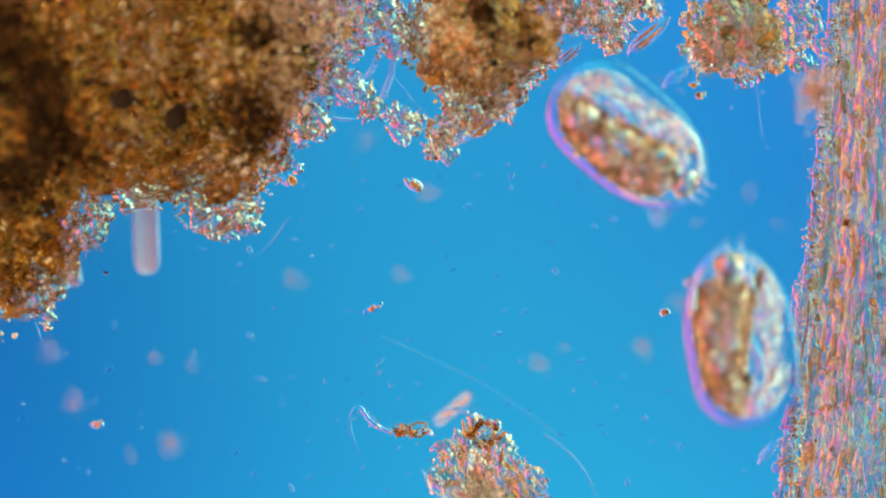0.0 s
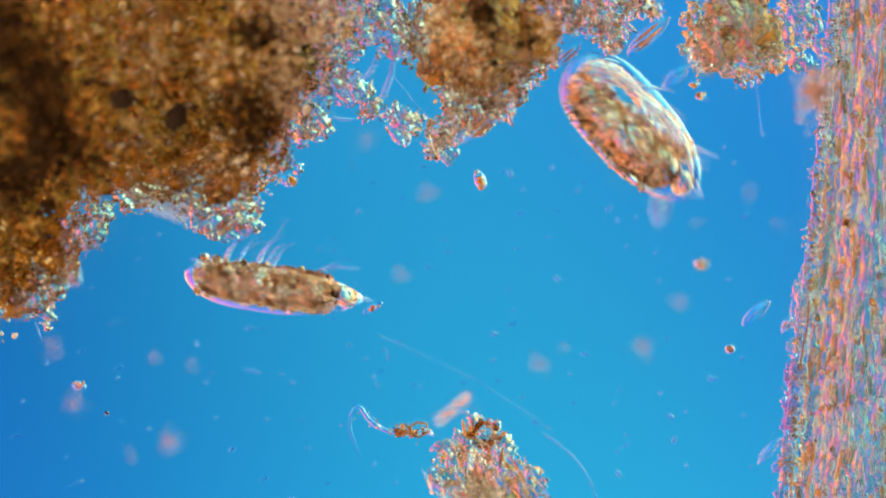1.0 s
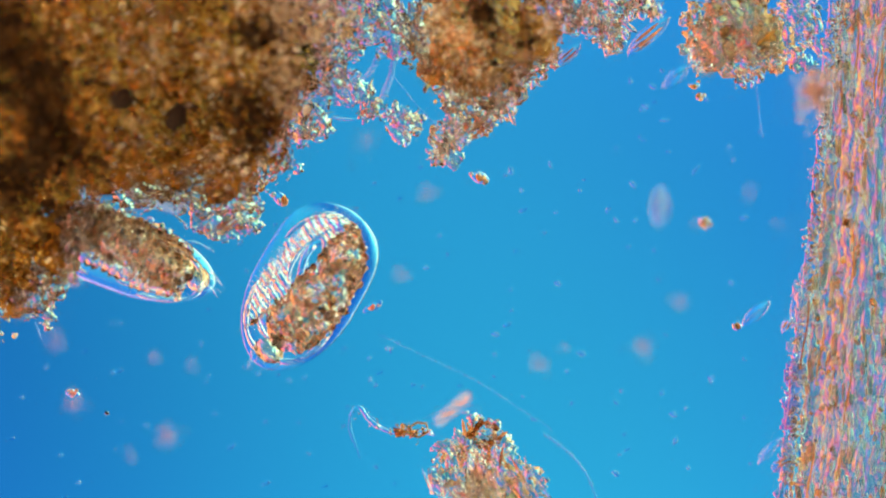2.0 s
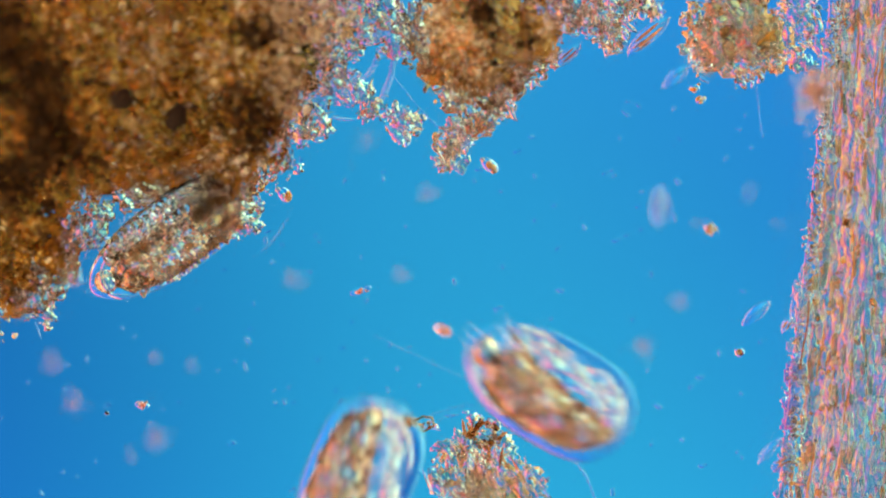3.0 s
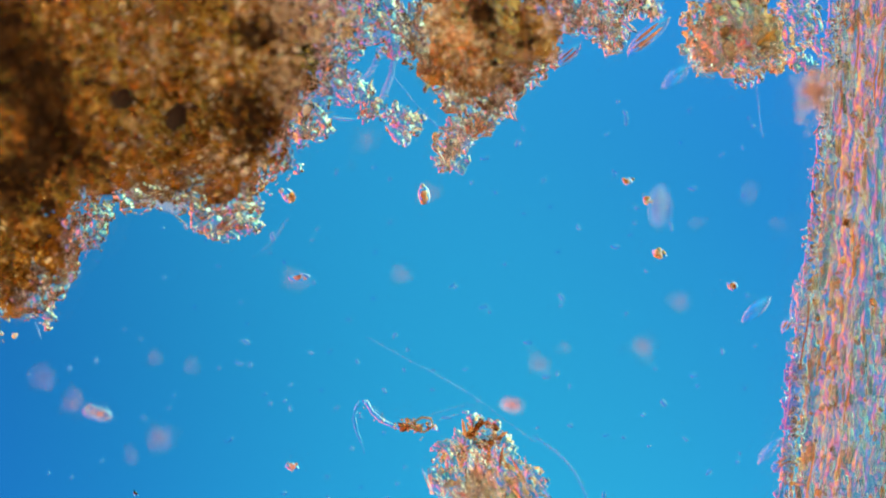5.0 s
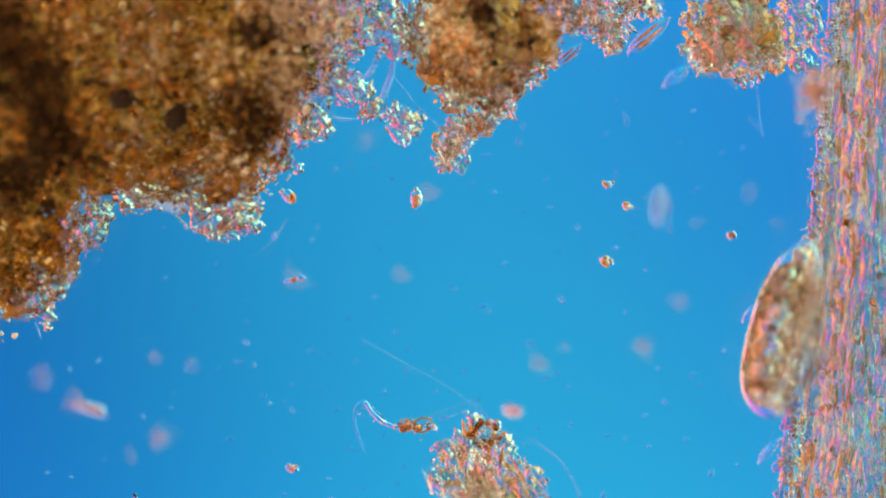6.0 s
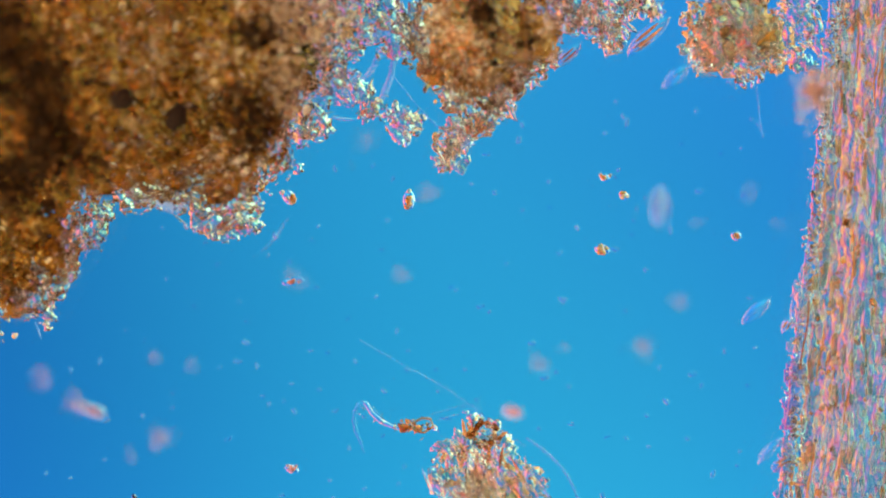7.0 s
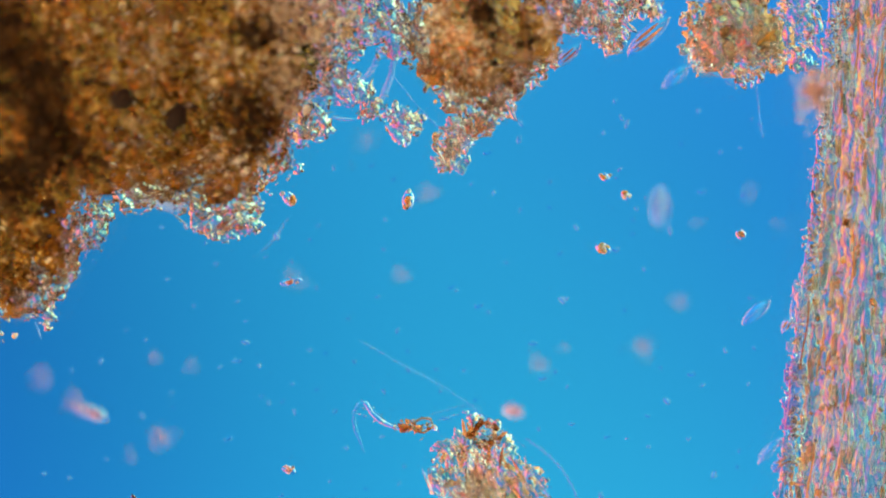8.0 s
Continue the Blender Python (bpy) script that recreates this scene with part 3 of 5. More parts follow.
def plant_stem():
    rng = np.random.default_rng(21)
    thing = tagged(new("plant_stem"), "pale fibrous plant stem with orange and grey cells", "plant")
    lean = math.atan2(92, 1000)
    thing.matrix_world = Matrix.Translation(from_pixel(1436, 441, 0)) @ Matrix.Rotation(-lean, 4, "Z")
    inv = thing.matrix_world.inverted()
    # pith under the skin: a flange ribbed by rows of cells, kept thin to look right from the camera; its thick core
    # that lies on the slide is added out of view
    rings = []
    cross = np.concatenate([np.linspace(0.006, 0.50, 176), np.linspace(0.53, 0.87, 12)])
    for y in np.linspace(-1.6, 1.6, 260):
        sway = 0.012 * noise.noise((y * 5, 0.3, 0)) + 0.010 * noise.noise((y * 1.4, 5.0, 0))
        ring = [(cross[0] + 0.002, y, FOCUS - 0.20)]
        for x in cross:
            q = x + sway
            r = 0.013 * noise.noise((q * 33, y * 6.0, 2)) + 0.009 * noise.noise((q * 60, y * 17.0, 7)) + 0.008 * noise.noise((q * 48, y * 36.0, 4)) + 0.03 * noise.noise((q * 7, y * 1.5, 9))
            ring.append((x, y, FOCUS - 0.10 + r))
        rings.append(ring + [(cross[-1], y, 0.004), (0.56, y, 0.004), (0.54, y, FOCUS - 0.20), (0.52, y, FOCUS - 0.20)])
    part("pith", ribs_mesh("pith", rings, M_PITH), thing, "pale pith")
    kinds = [cell_mesh(rng) for _ in range(6)]
    count = 0
    rest = []
    d = 4.0
    while d < 175:
        w = rng.uniform(5, 13)
        s = rng.uniform(-0.08, 0.02)
        while s < 1.05:
            ln = rng.uniform(0.010, 0.042)
            if rng.random() < 0.34:
                s += ln
                continue
            x, y = stem_line(s + ln / 2, d + rng.normal(0, 4.0))
            z = FOCUS - 0.05 + 0.05 * min(1, d / 40) + rng.normal(0, 0.04)
            m = inv @ (Matrix.Translation(from_pixel(x, y, z)) @ pose(0, 0, 0, 0, rng.normal(0, 3), -90 - math.degrees(lean) + rng.normal(0, 10)) @ Matrix.Diagonal((ln * 2.5 * 1.04, w * PIXEL * 1.1, w * PIXEL * 0.6, 1)))
            if 0 <= s and d < 110 and count < 300:
                ob = part("cell", kinds[int(rng.integers(6))], thing)
                ob.matrix_basis = m
                count += 1
            else:
                rest.append((m, int(rng.integers(6))))
            s += ln
        d += w * 0.95
    vs, fs, off = [], [], 0
    for m, k in rest:
        me = kinds[k]
        co = np.array([m @ v.co for v in me.vertices])
        vs.append(co)
        fs.append(np.array([list(p.vertices) for p in me.polygons]) + off)
        off += len(co)
    part("cells_rest", mesh_of("cells_rest", np.concatenate(vs), np.concatenate(fs), M_FIBRE_REST), thing, "far rows of cells", "stuff")
    # smooth rim along the free edge, an added wedge that thickens inwards, shaped to bend light into the violet and
    # orange fringe
    rings = []
    for y in np.linspace(-1.5, 1.5, 110):
        w = 0.014 * noise.noise((0, y * 4, 3)) + 0.012 * noise.noise((0, y * 13, 5)) - (0.020 if y < -0.2 else 0.0)
        q = 0.9 + 0.7 * noise.noise((7, y * 11, 1))
        k = 0.85 + 0.7 * noise.noise((4, y * 7, 5))
        rings.append([(-0.046 + w + a * k, y, FOCUS - 0.06 + b * k * q) for a, b in ((0, 0), (0.012, 0.001), (0.024, 0.006), (0.034, 0.015), (0.048, 0.026), (0.095, 0.016), (0.125, 0.0), (0.120, -0.003), (0.06, -0.004), (0.005, -0.003))])
    part("skin_rim", ribs_mesh("skin_rim", rings, M_RIM), thing, "violet and orange rim")
    # ragged skin along the free edge
    along = [(*stem_line(a, rng.uniform(-4, 2) - 9 * (a > 0.55)), rng.uniform(8, 15) + 4 * (a > 0.55)) for a in np.linspace(0.02, 1.0, 74) if rng.random() < (0.3 if a < 0.5 else 0.75)]
    gx, gy = grid_over(lumps(along), 0.0095)
    deep = depth_in(lumps(along), gx, gy) + 0.03 * wobble(gx, gy, 12.0, 5.0) + 0.022 * wobble(gx, gy, 30.0, 6.0)
    thick = 0.005 + 0.036 * np.clip(deep / 0.042, 0, 1) ** 1.6 * (1 + 0.5 * wobble(gx, gy, 18.0, 7.0))
    mid = FOCUS - 0.02 + 0.015 * wobble(gx, gy, 6.0, 8.0)
    skin = slab("ragged_skin", gx, gy, (deep > 0) & (thick > 0.004), mid + thick / 2, mid - thick / 2, M_RAGGED)
    skin.transform(inv)
    part("ragged_skin", skin, thing, "pink-edged ragged skin", "stuff")
    for name, n, mat, spread, size in (("edge_grit", 560, M_PALE, 12, 0.0078), ("rust_grit", 220, M_GRAIN, 90, 0.0075), ("brown_speck_mass", 14, M_BROWN, 90, 0.008), ("surface_grit", 520, M_PALE, 70, 0.007)):
        s = rng.random(n) * 1.02 - 0.01
        dd = np.abs(rng.normal(0, spread, n)) if spread > 20 else rng.normal(2, spread * 0.7, n) - 6 * (s > 0.6)
        p = [inv @ from_pixel(*stem_line(a, b), FOCUS + 0.01 + rng.normal(0, 0.02)) for a, b in zip(s, dd)]
        part(name, grains(name, rng, np.array(p), size * np.exp(rng.normal(0, 0.4, n)), mat, thin=0.35 if mat is M_PALE else 0.0, smooth=True), thing, "", "stuff")
    # brown clots and orange threads on the stem
    for k, (x, y) in enumerate(((1500, 395), (1483, 506), (1478, 552), (1460, 660), (1473, 716), (1492, 40), (1535, 152), (1518, 440), (1503, 310), (1440, 810), (1475, 690), (1530, 250))):
        o = from_pixel(x, y, FOCUS + 0.03)
        p = [inv @ (o + Vector((rng.normal(0, 0.012), rng.normal(0, 0.016), rng.normal(0, 0.006)))) for _ in range(16)]
        part("brown_clot", grains("clot", rng, np.array(p), 0.006 * np.exp(rng.normal(0, 0.3, 16)), M_GRAIN if k % 4 else M_RUST, stretch=0.5, rough=0.2, smooth=True), thing, "rusty brown clot", "stuff")
    for k in range(26):
        a, b, ln = rng.uniform(0.0, 0.9), rng.uniform(2, 120), rng.uniform(0.04, 0.14)
        pts = [inv @ from_pixel(*stem_line(a + ln * t, b + 3 * math.sin(5 * t + k)), FOCUS + 0.02) for t in np.linspace(0, 1, 7)]
        part("thread", tube_mesh("thread", pts, [0.002] + [0.0045] * 5 + [0.002], M_RUSTY if k % 2 else M_HAIR, 6), thing)
    return thing


plant_stem()


# ---- swimmers ----
def outline(s, k):
    """Half width and half height of a swimmer's skin at s, -1 the tail to 1 the front."""
    w = 0.258 * (1 - abs(s) ** (2.1 if s < 0 else 4.2)) ** 0.55
    h = 0.118 * (1 - abs(s) ** (1.9 if s < 0 else 3.4)) ** 0.6
    return w * k, h * k


def curved(length, bend, radius, name, material):
    pts = [(length * t, bend * t * t, 0.25 * bend * math.sin(3 * t)) for t in np.linspace(0, 1, 8)]
    return tube_mesh(name, pts, [radius * (1 - 0.85 * t) for t in np.linspace(0, 1, 8)], material, 6)


def ciliate(seed, label):
    """An oval, flattened swimmer: x to its front, z its belly. Clear mouth field on its right side, cirri on belly and tail."""
    rng = np.random.default_rng(seed)
    thing = tagged(new("ciliate"), label, "microbe", "ciliates in the water")
    rings = []
    for s in np.sin(np.linspace(-math.pi / 2, math.pi / 2, 40)) * 0.9999:
        w, h = outline(s, 1.0)
        ring = []
        for t in np.linspace(0, 2 * math.pi, 37)[:-1]:
            rib = 1 + 0.018 * math.cos(9 * t)
            z = h * math.sin(t) * (0.8 if math.sin(t) > 0 else 1.1)
            ring.append((0.43 * s, w * math.cos(t) * rib, z * rib))
        rings.append(ring)
    part("pellicle", ribs_mesh("pellicle", rings, M_SKIN), thing, "clear ribbed skin")
    # endoplasm: a flat, granular mass down the left side and round the tail
    gx, gy = np.meshgrid(np.arange(-0.39, 0.3901, 0.0065), np.arange(-0.215, 0.2301, 0.0065), indexing="ij")
    half = np.maximum(0.176 * (1 - np.clip(np.abs((gx - 0.035) / 0.355), 0, 1) ** 2.4) ** 0.55, 1e-4)
    side = np.abs((gy - 0.035) / half)
    field = np.abs(gy / np.maximum(0.215 * (1 - np.clip(np.abs(gx / 0.385), 0, 1) ** 3) ** 0.55, 1e-4))
    cut = np.interp(gx, (-0.39, -0.28, -0.1, 0.1, 0.39), (-0.17, -0.14, -0.065, -0.015, 0.03)) + 0.03 * wobble(gx, gy, 10.0, seed + 2)
    gap = 0.9 + (gy - cut) / 0.10
    high = 0.092 * np.sqrt(np.clip(1 - side ** 5, 0.01, 1)) * np.sqrt(np.clip(1 - np.abs((gx - 0.035) / 0.362) ** 4, 0.01, 1)) * np.clip((gap - 0.88) * 1.6, 0.04, 1) ** 0.7 * (1 + 0.13 * wobble(gx, gy, 14.0, seed) + 0.05 * wobble(gx, gy, 44.0, seed + 1))
    part("cytoplasm", slab("cytoplasm", gx, gy, (side < 1) & (gap > 0.9), 0.85 * high, -high, M_ENDO), thing, "grainy brown cytoplasm")
    a, c = rng.uniform(-0.31, 0.31, 620), rng.uniform(-1, 1, 620)
    hw = 0.165 * (1 - np.abs(a / 0.335) ** 2.4) ** 0.55
    p = np.stack([a + 0.05, 0.035 + hw * c, 0.088 * np.sqrt(1 - np.abs(c) ** 5) * np.sign(rng.normal(size=620)) * rng.uniform(0.7, 1.05, 620)], -1)
    p = p[p[:, 1] > np.interp(a, (-0.39, -0.28, -0.1, 0.1, 0.39), (-0.15, -0.12, -0.03, 0.01, 0.04))]
    # granules round the sides as well
    b = rng.uniform(-0.29, 0.31, 260)
    rim = 0.035 + 0.172 * (1 - np.abs(np.clip((b - 0.035) / 0.355, -0.99, 0.99)) ** 2.4) ** 0.55
    near = np.interp(b, (-0.39, -0.28, -0.1, 0.1, 0.39), (-0.17, -0.14, -0.065, -0.015, 0.03))
    p = np.concatenate([p, np.stack([b, np.where(rng.random(260) < 0.6, rim, near), rng.uniform(-0.075, 0.06, 260)], -1)])
    part("spot_mass", grains("spots", rng, p, 0.0105 * np.exp(rng.normal(0, 0.35, len(p))), M_SPOT, stretch=0.6, rough=0.18, smooth=True), thing, "brown and cream granules", "stuff")
    # the pale mouth field beside it, thin and striped
    stripe = np.sin(150 * (gx + 0.5 * gy)) * np.clip((0.02 - gy) / 0.05, 0, 1)
    thin = 0.021 + 0.011 * stripe + 0.016 * wobble(gx, gy, 16.0, seed + 5)
    part("mouth_field", slab("mouth_field", gx, gy, (field < 1) & (gap < 0.98) & (gap > -0.75) & (thin > 0.006) & (((gx - 0.12 - 0.5 * (gy + 0.060)) / 0.125) ** 2 + ((gy + 0.060) / 0.054) ** 2 > 1), 0.02 + thin, 0.02 - thin, M_MOUTH), thing, "pale striped mouth field", "stuff")
    # the open gullet, a slit with a thick clear rim
    slit = [(0.12 + 0.125 * math.cos(t) + 0.5 * 0.054 * math.sin(t), -0.060 + 0.054 * math.sin(t), 0.045) for t in np.linspace(0, 2 * math.pi, 29)]
    part("gullet_rim", tube_mesh("gullet_rim", slit, [0.011 + 0.004 * math.sin(3 * t) for t in np.linspace(0, 6.28, 29)], M_WALL, 8), thing, "thick pale rim of the gullet")
    # raised ridges along the back, parallel to the outline
    for inset, lo, hi, r in ((0.86, 1.75, 4.55, 0.013), (0.68, 2.9, 4.75, 0.011), (0.84, -1.2, 1.5, 0.010)):
        ridge = []
        for t in np.linspace(lo, hi, 30):
            c, sn = math.cos(t), math.sin(t)
            ridge.append((0.43 * inset * math.copysign(abs(c) ** 0.8, c), 0.25 * inset * math.copysign(abs(sn) ** 0.8, sn), -0.03))
        part("ridge", tube_mesh("ridge", ridge, [0.003] + [r * (1 + 0.25 * math.sin(0.9 * k + seed)) for k in range(28)] + [0.003], M_WALL, 8), thing, "pale ridge")
    # stiff bars across the front
    for bx, by, r in ((0.375, 0.15, 0.010), (0.30, 0.12, 0.011)):
        bar = [(bx - 0.10 * t * t, by * t - 0.02, 0.05) for t in np.linspace(-1, 1, 14)]
        part("front_bar", tube_mesh("front_bar", bar, [0.003] + [r] * 12 + [0.003], M_WALL, 8), thing, "pale bar across the front")
    for _ in range(5):
        ball = grains("food_vacuole", rng, [(0, 0, 0)], [rng.uniform(0.018, 0.03)], M_VACUOLE, stretch=0.2, rough=0.06, smooth=True)
        ob = part("food_vacuole", ball, thing)
        ob.location = (rng.uniform(-0.2, 0.2), rng.uniform(0.0, 0.1), rng.choice((-0.075, 0.075)))
    plug = ribs_mesh("tail_plasm", [[(0.055 * math.cos(u), 0.075 * math.sin(u) * math.cos(t), 0.045 * math.sin(u) * math.sin(t)) for t in np.linspace(0, 2 * math.pi, 15)[:-1]] for u in np.linspace(3.1, 0.04, 10)], M_ENDO)
    ob = part("tail_plasm", plug, thing, "pale orange tail end")
    ob.location = (-0.345, 0.0, 0.0)
    for vx, vy, vr in ((-0.285, 0.01, 0.030), (0.2, 0.10, 0.012)):
        ob = part("dark_vacuole", grains("dark_vacuole", rng, rng.normal(0, 0.4 * vr, (9, 3)), np.full(9, 0.5 * vr), M_BROWNISH, stretch=0.2, rough=0.08, smooth=True), thing, "dark food vacuole")
        ob.location = (vx, vy, 0.0)
    bub = ribs_mesh("vacuole", [[(0.032 * math.cos(u), 0.032 * math.sin(u) * math.cos(t), 0.032 * math.sin(u) * math.sin(t)) for t in np.linspace(0, 2 * math.pi, 17)[:-1]] for u in np.linspace(3.1, 0.04, 12)], M_CLEAR)
    ob = part("contractile_vacuole", bub, thing, "clear round vacuole")
    ob.location = (-0.22, -0.09, 0.0)
    # lip and membranelles of the mouth field, from the front round to the middle
    lip = [(0.30 - 0.30 * t + 0.06 * math.sin(math.pi * t), 0.10 - 0.22 * math.sin(1.9 * t) + 0.08 * t * t, 0.075) for t in np.linspace(0, 1, 16)]
    mouth = part("lip", tube_mesh("lip", lip, [0.004] + [0.017] * 14 + [0.004], M_HAIR, 8), thing, "pale lip of the mouth field")
    blade = curved(0.062, 0.012, 0.0055, "membranelle", M_HAIR)
    for i in range(30):
        t = i / 29
        ang = 0.95 - 2.45 * t
        ob = part("membranelle", blade, mouth)
        ob.matrix_basis = pose(0.36 * math.cos(ang) if t < 0.55 else 0.30 - 0.62 * (t - 0.3), 0.185 * math.sin(ang), 0.055, 0, -18, math.degrees(ang) + rng.normal(0, 6))
    # a second row of blades across the mouth field
    comb = curved(0.085, 0.010, 0.0085, "membranelle", M_GLASSY)
    for i in range(34):
        t = i / 33
        ob = part("membranelle", comb, mouth)
        ob.matrix_basis = pose(0.31 - 0.50 * t, -0.045 - 0.085 * math.sin(2.6 * t), 0.05 - 0.02 * t, 0, 6, -62 - 40 * t + rng.normal(0, 5))
    cirrus = curved(0.19, 0.09, 0.0095, "cirrus", M_GLASSY)
    tail_hair = curved(0.085, 0.03, 0.0065, "cirrus", M_GLASSY)
    legs = []
    for i in range(18):
        if i < 9:
            at, turn = (rng.uniform(-0.02, 0.26), rng.uniform(-0.13, 0.15), 0.085), (0, -50, rng.uniform(120, 240))
        elif i < 14:
            at, turn = (-0.20 + 0.02 * (i % 2), -0.10 + 0.045 * (i - 9), 0.08), (0, -25, 180 + rng.normal(0, 12))
        else:
            at, turn = (-0.385, -0.07 + 0.047 * (i - 14), 0.0), (0, 0, 180 + 16 * (i - 15.5))
        ob = part("cirrus", cirrus if i < 14 else tail_hair, thing)
        ob.matrix_basis = pose(*at, *turn)
        legs.append((ob, tuple(0.93 * q for q in at), turn))
    # scaled by 0.93 to fit the length seen in the camera's view
    sized = set()
    for ob in thing.children_recursive:
        if ob.data.name not in sized:
            sized.add(ob.data.name)
            ob.data.transform(Matrix.Scale(0.93, 4))
        m = ob.matrix_basis.copy()
        m.translation = m.translation * 0.93
        ob.matrix_basis = m
    return thing, legs


SWIMMER_A = ciliate(31, "oval transparent ciliate with grainy brown inside, swimming")
SWIMMER_B = ciliate(32, "oval transparent ciliate with grainy brown inside, swimming")
SWIMMER_C = ciliate(33, "oval transparent ciliate with grainy brown inside, swimming")


# ---- small things ----
def dark_spore(x, y, z, w, h, turn):
    rng = np.random.default_rng(int(x))
    thing = tagged(new("dark_spore"), "dark oval spore lying on the brown mulm", "spore", "dark spores")
    v = [[(h / 2 * PIXEL * math.cos(u), w / 2 * PIXEL * math.sin(u) * math.cos(t), w / 2 * PIXEL * math.sin(u) * math.sin(t)) for t in np.linspace(0, 2 * math.pi, 21)[:-1]] for u in np.linspace(3.1, 0.04, 14)]
    part("wall", ribs_mesh("wall", v, M_DARK), thing)
    thing.matrix_world = Matrix.Translation(from_pixel(x, y, z)) @ pose(0, 0, 0, 0, 0, -turn)


dark_spore(312, 208, FOCUS + 0.44, 36, 54, -65)
dark_spore(216, 175, FOCUS + 0.60, 38, 44, -50)
dark_spore(88, 362, FOCUS + 0.42, 21, 28, -80)


def lens_rings(length, width, height, pinch=0.5):
    return [[(length / 2 * s, width / 2 * (1 - s * s) ** pinch * math.cos(t), height / 2 * (1 - s * s) ** pinch * math.sin(t)) for t in np.linspace(0, 2 * math.pi, 17)[:-1]]
            for s in np.sin(np.linspace(-1.55, 1.55, 20))]


def diatom(x, y, length, width, turn, z=FOCUS, tilt=0, label="lens-shaped clear diatom shell with orange plates", plates=True):
    """A boat-shaped glass shell with a raphe down its middle and two coloured plates inside."""
    thing = tagged(new("diatom"), label, "diatom", "diatoms among the mulm")
    ln, w = length * PIXEL, width * PIXEL
    shell = part("frustule", ribs_mesh("frustule", lens_rings(ln, w, w * 0.7, 0.8), M_GHOST if z < 0.3 else M_CLEAR), thing, "clear glassy shell")
    part("girdle", tube_mesh("girdle", [(ln / 2 * 0.96 * math.cos(t), w / 2 * 1.0 * math.sin(t) * abs(math.sin(t)) ** 0.5, 0) for t in np.linspace(0, 2 * math.pi, 33)], [0.0035] * 33, M_GHOST if z < 0.3 else M_HAIR, 6), shell, "pale girdle band")
    part("raphe", tube_mesh("raphe", [(ln * s * 0.42, 0.004 * math.sin(9 * s), w * 0.33) for s in np.linspace(-1, 1, 9)], [0.001] + [0.003] * 7 + [0.001], M_HAIR, 6), shell)
    if plates:
        for side in (-1, 1):
            ob = part("plate", ribs_mesh("plate", lens_rings(ln * 0.55, w * 0.22, w * 0.3, 0.5), M_RUSTY), thing, "orange plate")
            ob.location = (0, side * w * 0.2, 0)
    thing.matrix_world = Matrix.Translation(from_pixel(x, y, z)) @ pose(0, 0, 0, 0, tilt, -turn)
    return thing


LOOSE_DIATOM = diatom(1338, 553, 66, 22, -41, label="clear lens-shaped diatom shell", plates=False)
diatom(1148, 62, 100, 26, -40)
diatom(1135, 80, 60, 16, -36, FOCUS - 0.02)
diatom(1006, 98, 58, 18, -41)
diatom(1196, 136, 58, 20, -40, FOCUS - 0.35, label="pale diatom shell out of focus", plates=False)
diatom(850, 226, 88, 26, -38, FOCUS + 0.04)
diatom(1386, 818, 48, 18, -28, label="dark purple-edged diatom shell beside the stem")
diatom(1393, 575, 34, 16, -60)
diatom(1409, 538, 60, 16, -75, label="clear diatom shell against the stem", plates=False)
diatom(403, 398, 86, 20, -33, FOCUS + 0.10, label="orange lens-shaped diatom shell at the mulm edge")
diatom(1168, 366, 78, 30, -88, 0.06, label="pale diatom shell resting far below the focus", plates=False)
diatom(1362, 798, 62, 13, -50, FOCUS - 0.12, label="clear empty diatom shell", plates=False)


def rod(label, length, width, material, at, turn, lean=0):
    """A soft-ended rod."""
    thing = tagged(new("rod"), label, "debris", "loose rods")
    ln, w = length * PIXEL, width * PIXEL
    rings = [[(ln / 2 * s, w / 2 * (1 - abs(s) ** 8) ** 0.5 * math.cos(t), w / 2 * (1 - abs(s) ** 8) ** 0.5 * math.sin(t)) for t in np.linspace(0, 2 * math.pi, 15)[:-1]]
             for s in np.sin(np.linspace(-1.56, 1.56, 18))]
    sheath = part("sheath", ribs_mesh("sheath", rings, material), thing, "pale sheath")
    rng = np.random.default_rng(int(length))
    n = 14
    p = np.stack([rng.uniform(-0.44, 0.44, n) * ln, rng.uniform(-0.25, 0.25, n) * w, rng.uniform(-0.2, 0.2, n) * w], -1)
    part("filling", grains("filling", rng, p, np.full(n, 0.0075), M_PINK, smooth=True), sheath, "pinkish filling", "stuff")
    thing.matrix_world = Matrix.Translation(from_pixel(*at)) @ pose(0, 0, 0, 0, lean, -turn)
    return thing


ROD_PALE = rod("pale cream translucent rod hanging beside the mulm", 150, 44, M_SHEATH, (258, 412, FOCUS - 0.42), 88)
ROD_RED = rod("short pink-orange rod at the mulm edge", 56, 22, M_ROD, (131, 480, FOCUS - 0.2), 82)
ROD_PINK = rod("pale pink rod leaning on the mulm tuft", 84, 20, M_SHEATH, (802, 724, FOCUS - 0.25), -42, 20)


def floc(x, y, r, z=0.06, n=46, sy=1.0, material=None, label="small soft pinkish floc settled on the slide"):
    """A soft little heap of specks."""
    rng = np.random.default_rng(int(x * 3 + y))
    thing = tagged(new("floc"), label, "debris", "small flocs")
    p = rng.normal(0, 0.5, (n, 3)) * np.array([r * PIXEL, r * PIXEL * sy, min(0.03, r * PIXEL)])
    part("speck_mass", grains("specks", rng, p, (0.0027 if n < 130 else 0.010) * np.exp(rng.normal(0, 0.35, n)), material or M_PINK, smooth=True), thing, "", "stuff")
    thing.location = from_pixel(x, y, z)
    return thing


